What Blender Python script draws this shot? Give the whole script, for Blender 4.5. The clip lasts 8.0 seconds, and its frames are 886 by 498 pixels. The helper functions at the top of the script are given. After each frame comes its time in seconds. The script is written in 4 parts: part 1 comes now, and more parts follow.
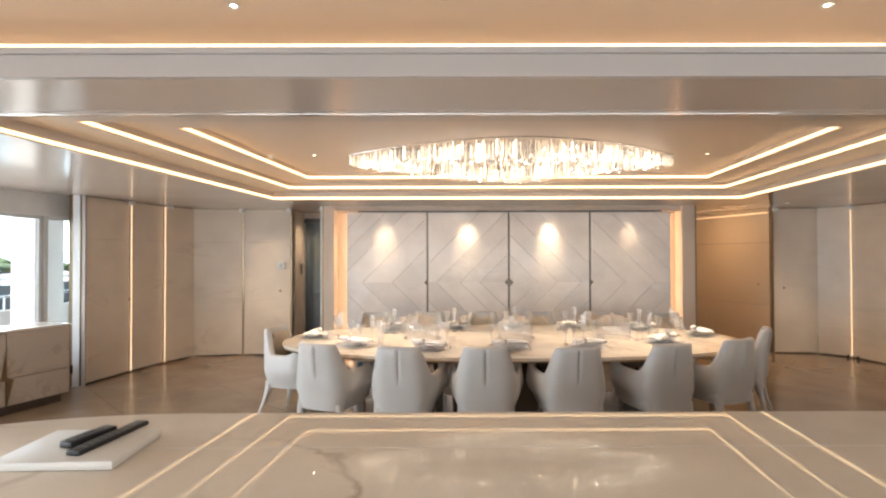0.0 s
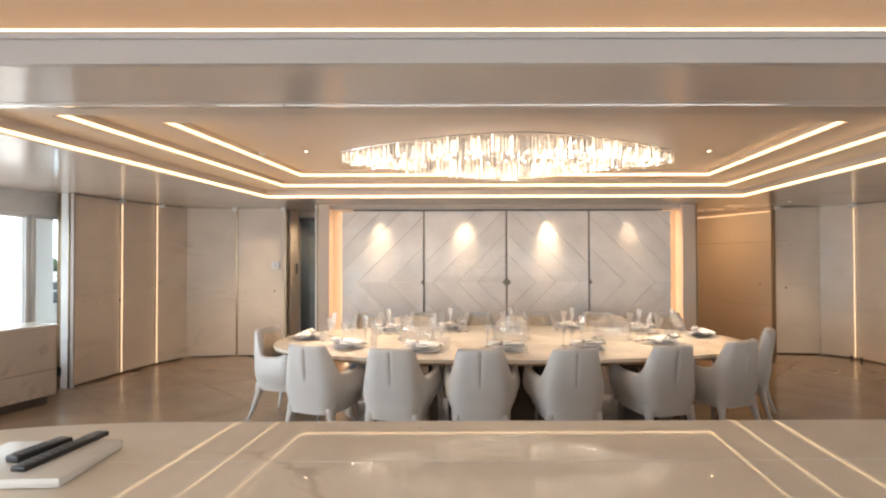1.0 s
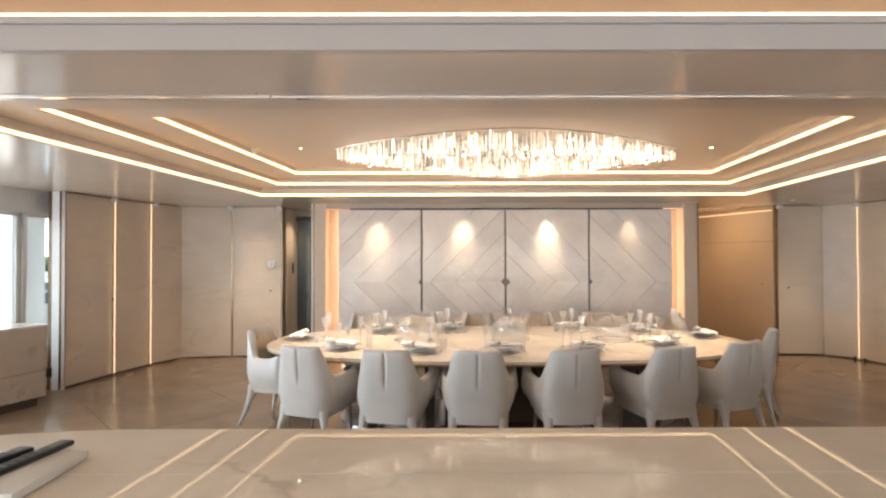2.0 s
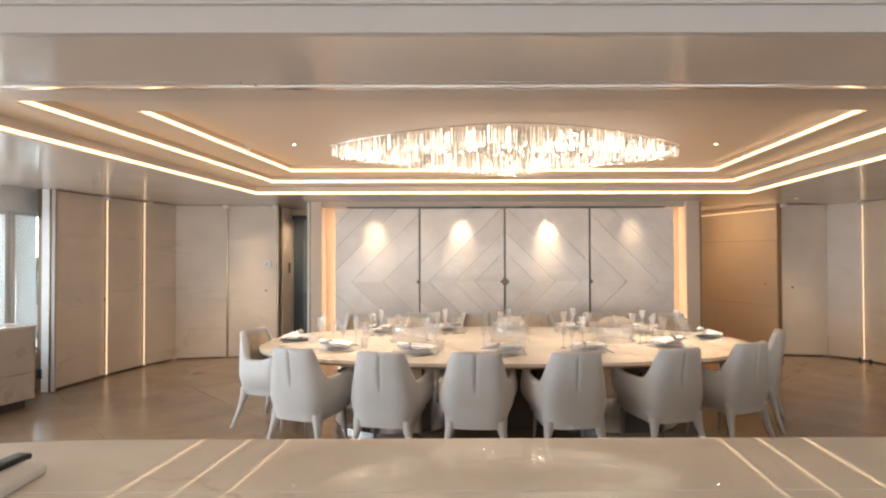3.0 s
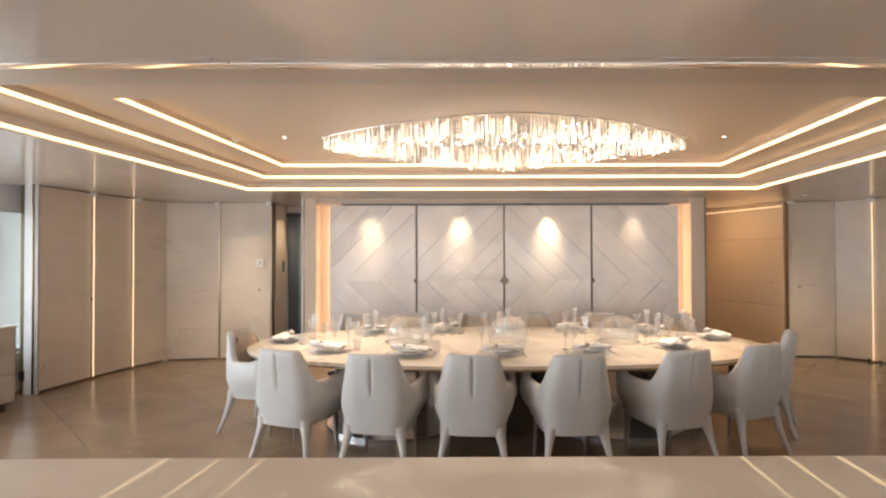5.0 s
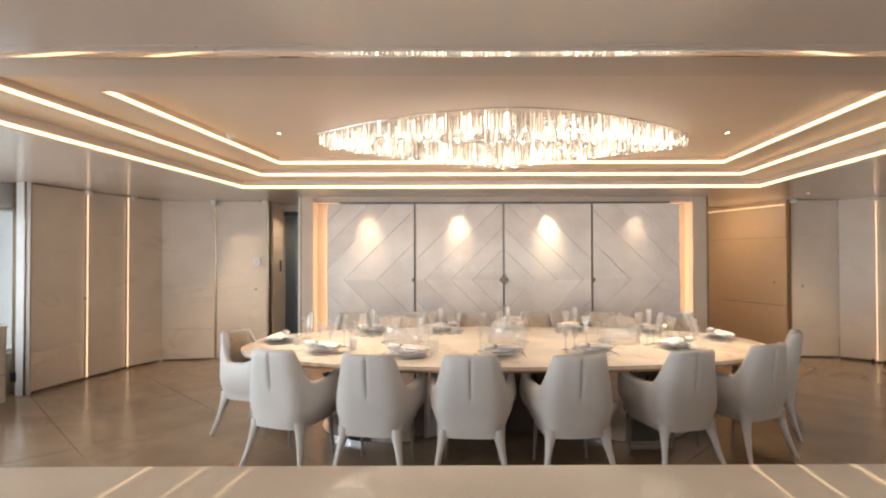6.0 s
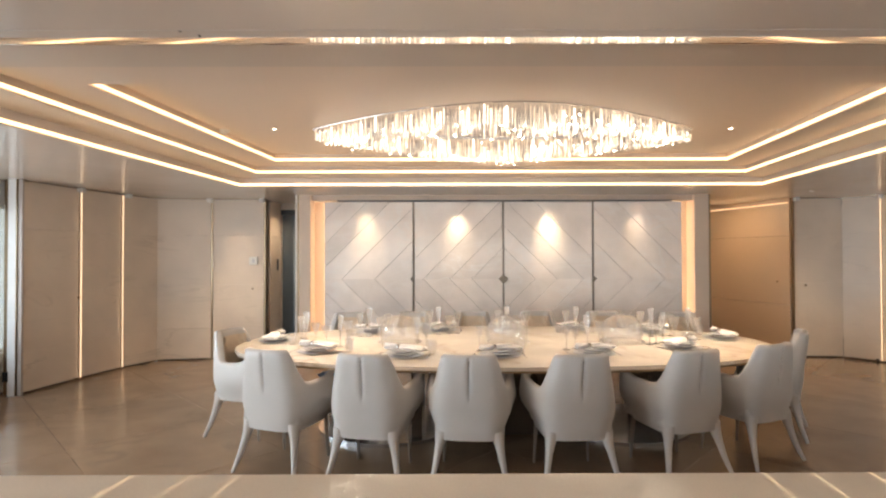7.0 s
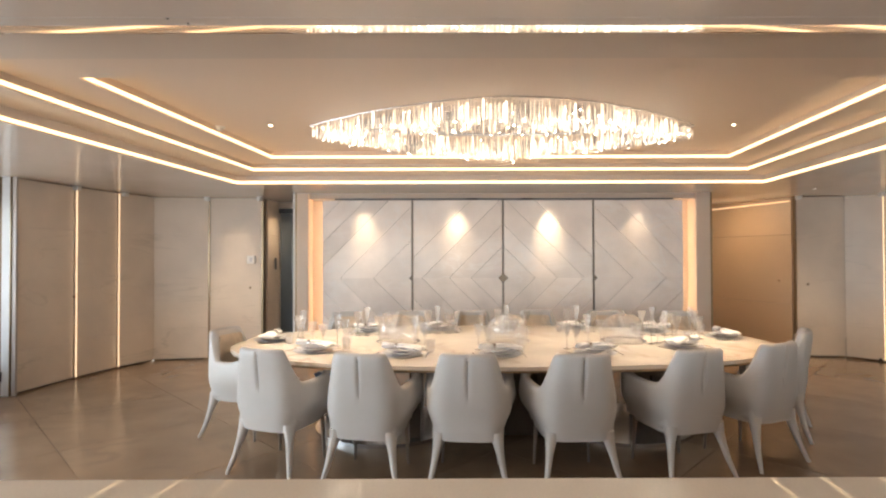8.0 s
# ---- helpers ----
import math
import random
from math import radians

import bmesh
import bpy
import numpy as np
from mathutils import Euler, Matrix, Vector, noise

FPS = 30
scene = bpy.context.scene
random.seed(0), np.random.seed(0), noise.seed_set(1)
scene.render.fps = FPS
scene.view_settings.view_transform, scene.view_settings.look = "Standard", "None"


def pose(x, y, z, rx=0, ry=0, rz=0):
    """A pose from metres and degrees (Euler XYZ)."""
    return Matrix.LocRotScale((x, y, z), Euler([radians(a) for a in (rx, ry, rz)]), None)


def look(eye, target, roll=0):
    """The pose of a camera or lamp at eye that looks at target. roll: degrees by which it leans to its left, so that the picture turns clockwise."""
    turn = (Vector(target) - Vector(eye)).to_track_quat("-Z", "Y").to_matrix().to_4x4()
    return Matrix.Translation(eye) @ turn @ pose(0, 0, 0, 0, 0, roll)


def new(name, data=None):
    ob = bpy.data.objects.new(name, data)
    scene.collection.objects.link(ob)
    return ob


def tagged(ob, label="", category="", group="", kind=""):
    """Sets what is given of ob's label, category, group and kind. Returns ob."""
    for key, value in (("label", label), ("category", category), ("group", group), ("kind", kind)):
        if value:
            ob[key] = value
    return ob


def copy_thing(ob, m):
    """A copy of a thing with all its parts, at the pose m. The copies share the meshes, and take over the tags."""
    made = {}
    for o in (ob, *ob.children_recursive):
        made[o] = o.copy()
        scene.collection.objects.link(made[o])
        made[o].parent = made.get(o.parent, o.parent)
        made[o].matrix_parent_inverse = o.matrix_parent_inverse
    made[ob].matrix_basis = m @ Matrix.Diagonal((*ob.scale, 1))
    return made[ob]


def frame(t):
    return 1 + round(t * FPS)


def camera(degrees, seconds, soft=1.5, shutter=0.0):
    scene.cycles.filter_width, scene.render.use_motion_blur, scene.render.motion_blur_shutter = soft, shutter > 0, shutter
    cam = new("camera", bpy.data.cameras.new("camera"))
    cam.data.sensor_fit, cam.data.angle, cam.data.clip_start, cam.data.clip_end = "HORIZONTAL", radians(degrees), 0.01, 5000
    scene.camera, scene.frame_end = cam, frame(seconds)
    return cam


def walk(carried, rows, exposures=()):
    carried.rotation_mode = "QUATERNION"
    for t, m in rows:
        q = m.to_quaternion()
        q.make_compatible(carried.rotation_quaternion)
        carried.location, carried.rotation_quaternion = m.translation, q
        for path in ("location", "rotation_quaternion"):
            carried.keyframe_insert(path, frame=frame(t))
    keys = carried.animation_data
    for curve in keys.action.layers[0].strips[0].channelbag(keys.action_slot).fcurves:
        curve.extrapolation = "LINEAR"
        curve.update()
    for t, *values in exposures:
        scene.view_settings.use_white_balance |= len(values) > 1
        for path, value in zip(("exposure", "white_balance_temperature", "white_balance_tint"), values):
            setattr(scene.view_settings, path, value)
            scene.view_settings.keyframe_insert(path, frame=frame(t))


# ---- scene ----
# camera and walk
cam = camera(80.0, 8.0, soft=2.2)
PATH = [
    (0.0, 0.000, 0.000, 1.622), (0.5, 0.031, 0.071, 1.618), (1.0, 0.052, 0.132, 1.614), (1.5, 0.068, 0.180, 1.609),
    (3.0, 0.108, 0.372, 1.594), (3.5, 0.116, 0.414, 1.589), (4.0, 0.124, 0.470, 1.584), (4.5, 0.133, 0.534, 1.577),
    (6.0, 0.161, 0.684, 1.555), (6.5, 0.169, 0.732, 1.547), (7.0, 0.177, 0.779, 1.537), (7.5, 0.183, 0.810, 1.529),
    (8.0, 0.189, 0.846, 1.520),
]
PITCH, ROLL, YAW = 0.8, 0.15, -0.2
walk(cam, [(t, pose(x, y, z, 90 + PITCH, ROLL, YAW)) for t, x, y, z in PATH])

# daylight
world = bpy.data.worlds.new("world")
scene.world = world
world.use_nodes = True
wn, wl = world.node_tree.nodes, world.node_tree.links
sky = wn.new("ShaderNodeTexSky")
sky.sky_type = "NISHITA"
sky.sun_disc = False
sky.sun_elevation, sky.sun_rotation = radians(40), radians(191)
wn["Background"].inputs["Strength"].default_value = 0.13
wl.new(sky.outputs[0], wn["Background"].inputs["Color"])
sun = new("sun", bpy.data.lights.new("sun", "SUN"))
sun.data.energy, sun.data.angle, sun.data.color = 5.0, radians(0.5), (1.0, 0.95, 0.88)
sun.matrix_world = look((-2, -10, 8.5), (0, 0, 0))
scene.view_settings.exposure = 0.25



def window_lamp(name, at, to, wide, high, watts, colour=(0.86, 0.93, 1.0)):
    """The sky's light in a row of windows."""
    d = bpy.data.lights.new(name, "AREA")
    d.shape, d.size, d.size_y, d.energy, d.color = "RECTANGLE", wide, high, watts, colour
    o = new(name, d)
    o.matrix_world = look(at, to)
    return o


window_lamp("daylight_west", (-5.2, 1.9, 1.3), (0.0, 1.6, 1.3), 7.7, 1.6, 145, (0.84, 0.92, 1.0))
window_lamp("daylight_south", (1.0, -2.9, 1.15), (1.0, 3.0, 1.15), 9.0, 1.9, 125, (0.93, 0.96, 1.0))

# ---- plan ----
BEAM = 2.376                   # underside of the beam over the bar
K = 0.118                      # the room's long axis leans this much to the side
LOW, STEP_B, STEP_C, TOP = 2.41, 2.52, 2.61, 2.70   # ceiling levels
BACK = 8.27                    # face of the stone panels
DOORS = 8.74                   # plane of the door walls


def axis(y):
    return 0.93 + K * (y - 7.34)


# ---- materials ----
def material(name, base, rough=0.5, metal=0.0, vary=0.06, scale=6.0, bump=0.0, fine=90.0, coat=0.0, spec=0.5, sheen=0.0, objects=0.0):
    m = bpy.data.materials.new(name)
    m.use_nodes = True
    n, l = m.node_tree.nodes, m.node_tree.links
    b = n["Principled BSDF"]
    b.inputs["Roughness"].default_value, b.inputs["Metallic"].default_value = rough, metal
    b.inputs["Specular IOR Level"].default_value = spec
    b.inputs["Coat Weight"].default_value, b.inputs["Coat Roughness"].default_value = coat, 0.05
    b.inputs["Sheen Weight"].default_value = sheen
    co = n.new("ShaderNodeTexCoord")
    t1 = n.new("ShaderNodeTexNoise")
    t1.inputs["Scale"].default_value, t1.inputs["Detail"].default_value = scale, 6
    t2 = n.new("ShaderNodeTexNoise")
    t2.inputs["Scale"].default_value, t2.inputs["Detail"].default_value = fine, 3
    for t in (t1, t2):
        l.new(co.outputs["Object"], t.inputs["Vector"])
    add = n.new("ShaderNodeMath")
    add.operation = "ADD"
    l.new(t1.outputs["Fac"], add.inputs[0])
    half = n.new("ShaderNodeMath")
    half.operation = "MULTIPLY"
    half.inputs[1].default_value = 0.4
    l.new(t2.outputs["Fac"], half.inputs[0])
    l.new(half.outputs[0], add.inputs[1])
    ramp = n.new("ShaderNodeMapRange")
    ramp.inputs["From Min"].default_value, ramp.inputs["From Max"].default_value = 0.4, 1.0
    ramp.inputs["To Min"].default_value, ramp.inputs["To Max"].default_value = 1 - vary, 1 + vary
    l.new(add.outputs[0], ramp.inputs["Value"])
    hsv = n.new("ShaderNodeHueSaturation")
    hsv.inputs["Color"].default_value = (*base, 1)
    last = ramp.outputs[0]
    if objects:
        info = n.new("ShaderNodeObjectInfo")
        r2 = n.new("ShaderNodeMapRange")
        r2.inputs["To Min"].default_value, r2.inputs["To Max"].default_value = 1 - objects, 1 + objects
        l.new(info.outputs["Random"], r2.inputs["Value"])
        mul = n.new("ShaderNodeMath")
        mul.operation = "MULTIPLY"
        l.new(last, mul.inputs[0]), l.new(r2.outputs[0], mul.inputs[1])
        last = mul.outputs[0]
    l.new(last, hsv.inputs["Value"])
    l.new(hsv.outputs[0], b.inputs["Base Color"])
    rr = n.new("ShaderNodeMapRange")
    rr.inputs["To Min"].default_value, rr.inputs["To Max"].default_value = rough - min(0.07, rough * 0.4), rough + min(0.07, rough * 0.4)
    l.new(t1.outputs["Fac"], rr.inputs["Value"])
    l.new(rr.outputs[0], b.inputs["Roughness"])
    if bump:
        bp = n.new("ShaderNodeBump")
        bp.inputs["Strength"].default_value, bp.inputs["Distance"].default_value = bump, 0.004
        l.new(t2.outputs["Fac"], bp.inputs["Height"])
        l.new(bp.outputs[0], b.inputs["Normal"])
    return m


def stone(name, base, vein, rough=0.2, scale=1.1, width=0.018, cloud=0.12, turn=0.6, objects=0.0, stretch=(1, 1, 1), amount=0.8, spec=0.5):
    """Veined stone: broad clouds and thin wandering veins."""
    m = material(name, base, rough, vary=cloud, scale=2.2, fine=160, objects=objects, spec=spec)
    n, l = m.node_tree.nodes, m.node_tree.links
    b = n["Principled BSDF"]
    was = b.inputs["Base Color"].links[0].from_socket
    co = n.new("ShaderNodeTexCoord")
    mp = n.new("ShaderNodeMapping")
    mp.inputs["Rotation"].default_value = (0.2, 0.3, turn)
    mp.inputs["Scale"].default_value = stretch
    l.new(co.outputs["Object"], mp.inputs["Vector"])
    warp = n.new("ShaderNodeTexNoise")
    warp.inputs["Scale"].default_value, warp.inputs["Detail"].default_value = scale, 7
    warp.inputs["Distortion"].default_value = 1.2
    l.new(mp.outputs[0], warp.inputs["Vector"])
    dist = n.new("ShaderNodeMath")
    dist.operation = "SUBTRACT"
    dist.inputs[1].default_value = 0.5
    l.new(warp.outputs["Fac"], dist.inputs[0])
    ab = n.new("ShaderNodeMath")
    ab.operation = "ABSOLUTE"
    l.new(dist.outputs[0], ab.inputs[0])
    rg = n.new("ShaderNodeMapRange")
    rg.inputs["From Min"].default_value, rg.inputs["From Max"].default_value = 0.0, width
    rg.inputs["To Min"].default_value, rg.inputs["To Max"].default_value = amount, 0.0
    l.new(ab.outputs[0], rg.inputs["Value"])
    mask = n.new("ShaderNodeTexNoise")
    mask.inputs["Scale"].default_value = 1.7
    l.new(co.outputs["Object"], mask.inputs["Vector"])
    mr = n.new("ShaderNodeMapRange")
    mr.inputs["From Min"].default_value, mr.inputs["From Max"].default_value = 0.42, 0.62
    l.new(mask.outputs["Fac"], mr.inputs["Value"])
    mul = n.new("ShaderNodeMath")
    mul.operation = "MULTIPLY"
    l.new(rg.outputs[0], mul.inputs[0]), l.new(mr.outputs[0], mul.inputs[1])
    mix = n.new("ShaderNodeMixRGB")
    mix.inputs["Color2"].default_value = (*vein, 1)
    l.new(mul.outputs[0], mix.inputs["Fac"]), l.new(was, mix.inputs["Color1"])
    l.new(mix.outputs[0], b.inputs["Base Color"])
    return m


def glow(name, colour, strength):
    m = bpy.data.materials.new(name)
    m.use_nodes = True
    b = m.node_tree.nodes["Principled BSDF"]
    b.inputs["Base Color"].default_value = (*colour, 1)
    b.inputs["Emission Color"].default_value = (*colour, 1)
    b.inputs["Emission Strength"].default_value = strength
    return m


def clear(name, tint=(1, 1, 1), rough=0.0, ior=1.45):
    m = bpy.data.materials.new(name)
    m.use_nodes = True
    b = m.node_tree.nodes["Principled BSDF"]
    b.inputs["Base Color"].default_value = (*tint, 1)
    b.inputs["Roughness"].default_value, b.inputs["IOR"].default_value = rough, ior
    b.inputs["Transmission Weight"].default_value = 1.0
    return m


def thin_glass(name, ior=1.5, floor=0.0, sparkle_white=0.0):
    """A thin clear wall: what lies behind it, with gloss that grows towards the edges."""
    m = bpy.data.materials.new(name)
    m.use_nodes = True
    n, l = m.node_tree.nodes, m.node_tree.links
    n.remove(n["Principled BSDF"])
    t, g, f, x = n.new("ShaderNodeBsdfTransparent"), n.new("ShaderNodeBsdfGlossy"), n.new("ShaderNodeLayerWeight"), n.new("ShaderNodeMixShader")
    t.inputs["Color"].default_value = (0.97, 0.97, 0.97, 1)
    g.inputs["Roughness"].default_value = 0.08
    f.inputs["Blend"].default_value = 0.5
    power, scale_by = n.new("ShaderNodeMath"), n.new("ShaderNodeMath")
    power.operation, scale_by.operation = "POWER", "MULTIPLY"
    power.inputs[1].default_value, scale_by.inputs[1].default_value = 2.0, 0.95 * (ior - 1) / 0.5
    add = n.new("ShaderNodeMath")
    add.inputs[1].default_value = floor + 0.07
    l.new(f.outputs["Facing"], power.inputs[0]), l.new(power.outputs[0], scale_by.inputs[0]), l.new(scale_by.outputs[0], add.inputs[0]), l.new(add.outputs[0], x.inputs["Fac"])
    # share of flat white mixed in, standing in for the glass's sparkle
    body, white_mix = n.new("ShaderNodeBsdfDiffuse"), n.new("ShaderNodeMixShader")
    body.inputs["Color"].default_value = (0.9, 0.9, 0.9, 1)
    white_mix.inputs["Fac"].default_value = sparkle_white
    l.new(t.outputs[0], white_mix.inputs[1]), l.new(body.outputs[0], white_mix.inputs[2])
    l.new(white_mix.outputs[0], x.inputs[1]), l.new(g.outputs[0], x.inputs[2])
    l.new(x.outputs[0], n["Material Output"].inputs["Surface"])
    return m


LED = (1.0, 0.70, 0.38)
M_LED = glow("led_strip", LED, 2.7)
M_LED_BAR = glow("led_strip_bar", (1.0, 0.76, 0.46), 2.9)
M_LED_HALL = glow("led_strip_corridor", (1.0, 0.72, 0.45), 0.75)
M_LED_V = glow("led_strip_upright", (1.0, 0.72, 0.45), 1.05)
M_LED_N = glow("led_niche", (1.0, 0.72, 0.45), 6.5)
M_SPOT = glow("spot_lens", (1.0, 0.8, 0.55), 30.0)
M_LACQUER = material("lacquer_white", (0.66, 0.57, 0.495), 0.15, vary=0.03, scale=1.5, coat=0.2)
# darker than the other ceiling levels: the step's tone is put into its colour
M_SATIN_STEP = material("satin_darker_step", (0.60, 0.50, 0.415), 0.36, vary=0.03, scale=1.5)
M_FASCIA = material("fascia_satin", (0.50, 0.455, 0.425), 0.3, vary=0.03, scale=1.5)
M_CEILING = material("ceiling_paint", (0.70, 0.57, 0.465), 0.45, vary=0.03, scale=1.2, bump=0.02)
M_WALL = stone("wall_leather", (0.73, 0.625, 0.52), (0.47, 0.39, 0.31), 0.36, 0.55, 0.010, 0.09, 0.5, stretch=(0.7, 0.7, 3.6), amount=0.42)
M_WOOD_DOOR = material("door_veneer", (0.53, 0.40, 0.285), 0.4, vary=0.05, scale=1.1, bump=0.03)
M_GROOVE = material("groove_dark", (0.10, 0.075, 0.05), 0.6)
M_BRONZE = material("bronze", (0.30, 0.22, 0.14), 0.3, 0.9, scale=4)
M_DARKBRONZE = material("dark_bronze", (0.27, 0.235, 0.20), 0.4, 0.7, scale=4)
M_STEEL = material("steel", (0.62, 0.62, 0.63), 0.18, 1.0, scale=4)
M_DARK = material("dark_wood", (0.06, 0.042, 0.03), 0.3, vary=0.2, scale=5)
M_BLACK = material("black_plastic", (0.018, 0.019, 0.021), 0.35)
M_GREY = material("grey_plastic", (0.12, 0.13, 0.14), 0.4)
M_WHITE = material("white_plastic", (0.78, 0.77, 0.74), 0.35)
M_FRAME = material("window_frame_paint", (0.72, 0.72, 0.72), 0.35)
M_FLOOR = stone("floor_stone", (0.29, 0.198, 0.128), (0.17, 0.125, 0.09), 0.17, 0.9, 0.03, 0.16, 0.4, amount=0.35, objects=0.09, spec=0.65)
M_GROUT = material("floor_grout", (0.12, 0.085, 0.06), 0.7)
M_COUNTER = stone("counter_marble", (0.80, 0.72, 0.61), (0.36, 0.28, 0.20), 0.016, 0.55, 0.016, 0.13, 0.5, stretch=(0.7, 1.9, 1), amount=0.7, spec=0.17)
M_PANEL = stone("panel_onyx", (0.93, 0.86, 0.815), (0.98, 0.95, 0.93), 0.16, 1.5, 0.05, 0.13, 0.9, objects=0.075, stretch=(1.0, 1.0, 2.2), amount=0.6)
M_ONYX = stone("table_onyx", (0.76, 0.685, 0.585), (0.50, 0.39, 0.28), 0.09, 1.5, 0.05, 0.18, 0.2, amount=0.6)
M_LEATHER = material("chair_leather", (0.61, 0.588, 0.566), 0.45, vary=0.04, scale=5, bump=0.12, fine=320)
M_QUILT = material("chair_quilt", (0.70, 0.585, 0.455), 0.55, vary=0.10, scale=12, bump=0.25, fine=120)
M_SEAM = material("seam_shadow", (0.36, 0.33, 0.30), 0.7)
M_LEG = material("leg_lacquer", (0.60, 0.57, 0.54), 0.3, vary=0.04)
M_CHINA = material("china", (0.76, 0.75, 0.75), 0.12, vary=0.02)
M_CHARGER = material("charger_grey", (0.62, 0.62, 0.65), 0.2, vary=0.05)
M_LINEN = material("linen", (0.76, 0.75, 0.75), 0.8, vary=0.04, scale=20, bump=0.3, fine=400)
M_BLUE = material("blue_cloth", (0.30, 0.38, 0.50), 0.8, vary=0.1, scale=14, bump=0.3)
M_GLASS = thin_glass("glassware", 1.55, 0.05, 0.17)
M_DOME = thin_glass("dome_glass", 1.5, 0.03, 0.15)
M_PANE = thin_glass("window_glass", 1.1)
M_SMOKED = material("smoked_glass", (0.09, 0.115, 0.14), 0.06, spec=0.7, vary=0.2, scale=1.5)
M_CRYSTAL = thin_glass("crystal", 1.7, 0.25)
# glow put into the crystal rods for the lamplight they catch
M_ROD = glow("crystal_glow", (1.0, 0.86, 0.68), 1.2)
# one glow for the inner bulbs and for glints at the rod tips
M_BULB_GLINT = glow("crystal_bulb_glint", (1.0, 0.88, 0.70), 90.0)
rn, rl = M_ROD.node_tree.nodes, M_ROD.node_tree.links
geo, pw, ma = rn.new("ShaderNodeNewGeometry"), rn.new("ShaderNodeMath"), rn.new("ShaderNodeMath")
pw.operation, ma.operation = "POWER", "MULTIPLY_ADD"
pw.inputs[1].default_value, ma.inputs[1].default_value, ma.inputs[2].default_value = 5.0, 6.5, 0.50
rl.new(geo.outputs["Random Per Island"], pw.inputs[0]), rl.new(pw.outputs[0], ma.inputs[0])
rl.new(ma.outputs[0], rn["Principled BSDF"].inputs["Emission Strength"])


# ---- mesh helpers ----
def slab(bm, x0, x1, y0, y1, z0, z1, lean=0.0, bevel=0.0):
    """A box; lean shifts it sideways with y."""
    v = [bm.verts.new((x + lean * y, y, z)) for z in (z0, z1) for y in (y0, y1) for x in (x0, x1)]
    fs = [bm.faces.new([v[i] for i in q]) for q in ((0, 2, 3, 1), (4, 5, 7, 6), (0, 1, 5, 4), (2, 6, 7, 3), (0, 4, 6, 2), (1, 3, 7, 5))]
    if bevel:
        bmesh.ops.bevel(bm, geom=list({e for f in fs for e in f.edges}), offset=bevel, segments=2, affect="EDGES", profile=0.6)
    return bm


def prism(bm, points, z0, z1):
    """An upright prism over plan points given anticlockwise."""
    lo = [bm.verts.new((x, y, z0)) for x, y in points]
    hi = [bm.verts.new((x, y, z1)) for x, y in points]
    n = len(points)
    bm.faces.new(lo[::-1]), bm.faces.new(hi)
    for i in range(n):
        bm.faces.new((lo[i], lo[(i + 1) % n], hi[(i + 1) % n], hi[i]))
    return bm


def lathe(bm, profile, steps=24, at=(0, 0, 0)):
    """A turned shape from (radius, height) pairs."""
    rings = []
    for r, z in profile:
        if r < 1e-5:
            rings.append([bm.verts.new((at[0], at[1], at[2] + z))])
        else:
            rings.append([bm.verts.new((at[0] + r * math.cos(a), at[1] + r * math.sin(a), at[2] + z)) for a in (2 * math.pi * i / steps for i in range(steps))])
    for p, q in zip(rings, rings[1:]):
        for i in range(steps):
            a, b = p[i % len(p)], p[(i + 1) % len(p)]
            c, d = q[(i + 1) % len(q)], q[i % len(q)]
            f = [v for k, v in enumerate((a, b, c, d)) if v not in (a, b, c, d)[:k]]
            if len(f) > 2:
                bm.faces.new(f)
    return bm


def tube(bm, points, radii, steps=10, flat=1.0):
    """A tapered tube along points."""
    rings = []
    pts = [Vector(p) for p in points]
    for i, p in enumerate(pts):
        way = (pts[min(i + 1, len(pts) - 1)] - pts[max(i - 1, 0)]).normalized()
        side = way.cross(Vector((0, 1, 0.02))).normalized()
        up = side.cross(way)
        r = radii[i]
        rings.append([bm.verts.new(p + side * r * math.cos(a) + up * r * flat * math.sin(a)) for a in (2 * math.pi * k / steps for k in range(steps))])
    for p, q in zip(rings, rings[1:]):
        for k in range(steps):
            bm.faces.new((p[k], p[(k + 1) % steps], q[(k + 1) % steps], q[k]))
    bm.faces.new(rings[0][::-1]), bm.faces.new(rings[-1])
    return bm


def mesh(name, bm, mat, smooth=False, angle=None):
    bmesh.ops.recalc_face_normals(bm, faces=bm.faces)
    me = bpy.data.meshes.new(name)
    bm.to_mesh(me)
    bm.free()
    me.materials.append(mat)
    if smooth:
        me.shade_smooth()
        if angle:
            me.set_sharp_from_angle(angle=radians(angle))
    return me


def part(name, bm, mat, parent, label="", smooth=False, angle=35):
    ob = new(name, mesh(name, bm, mat, smooth, angle))
    ob.parent = parent
    return tagged(ob, label)


def thing(name, label, category, group="", kind="", m=None):
    ob = new(name)
    ob.empty_display_size = 0.1
    if m is not None:
        ob.matrix_basis = m
    return tagged(ob, label, category, group, kind)


def whole(name, bm, mat, label, category, group="", kind="", smooth=False, angle=35):
    return tagged(new(name, mesh(name, bm, mat, smooth, angle)), label, category, group, kind)


def fresh():
    return bmesh.new()

# ---- floor, shell, walls ----
floor = whole("floor", slab(fresh(), -6.2, 9.2, -3.2, 12.0, -0.12, -0.012), M_GROUT, "polished beige brown stone floor", "floor", kind="structure")
south = thing("wall_south", "glazed wall with white posts behind the bar", "wall", kind="structure")
part("lintel", slab(fresh(), -6.2, 9.2, -3.3, -3.0, 2.42, 2.9), M_FRAME, south)
part("threshold", slab(fresh(), -6.2, 9.2, -3.3, -3.0, 0, 0.12), M_FRAME, south)
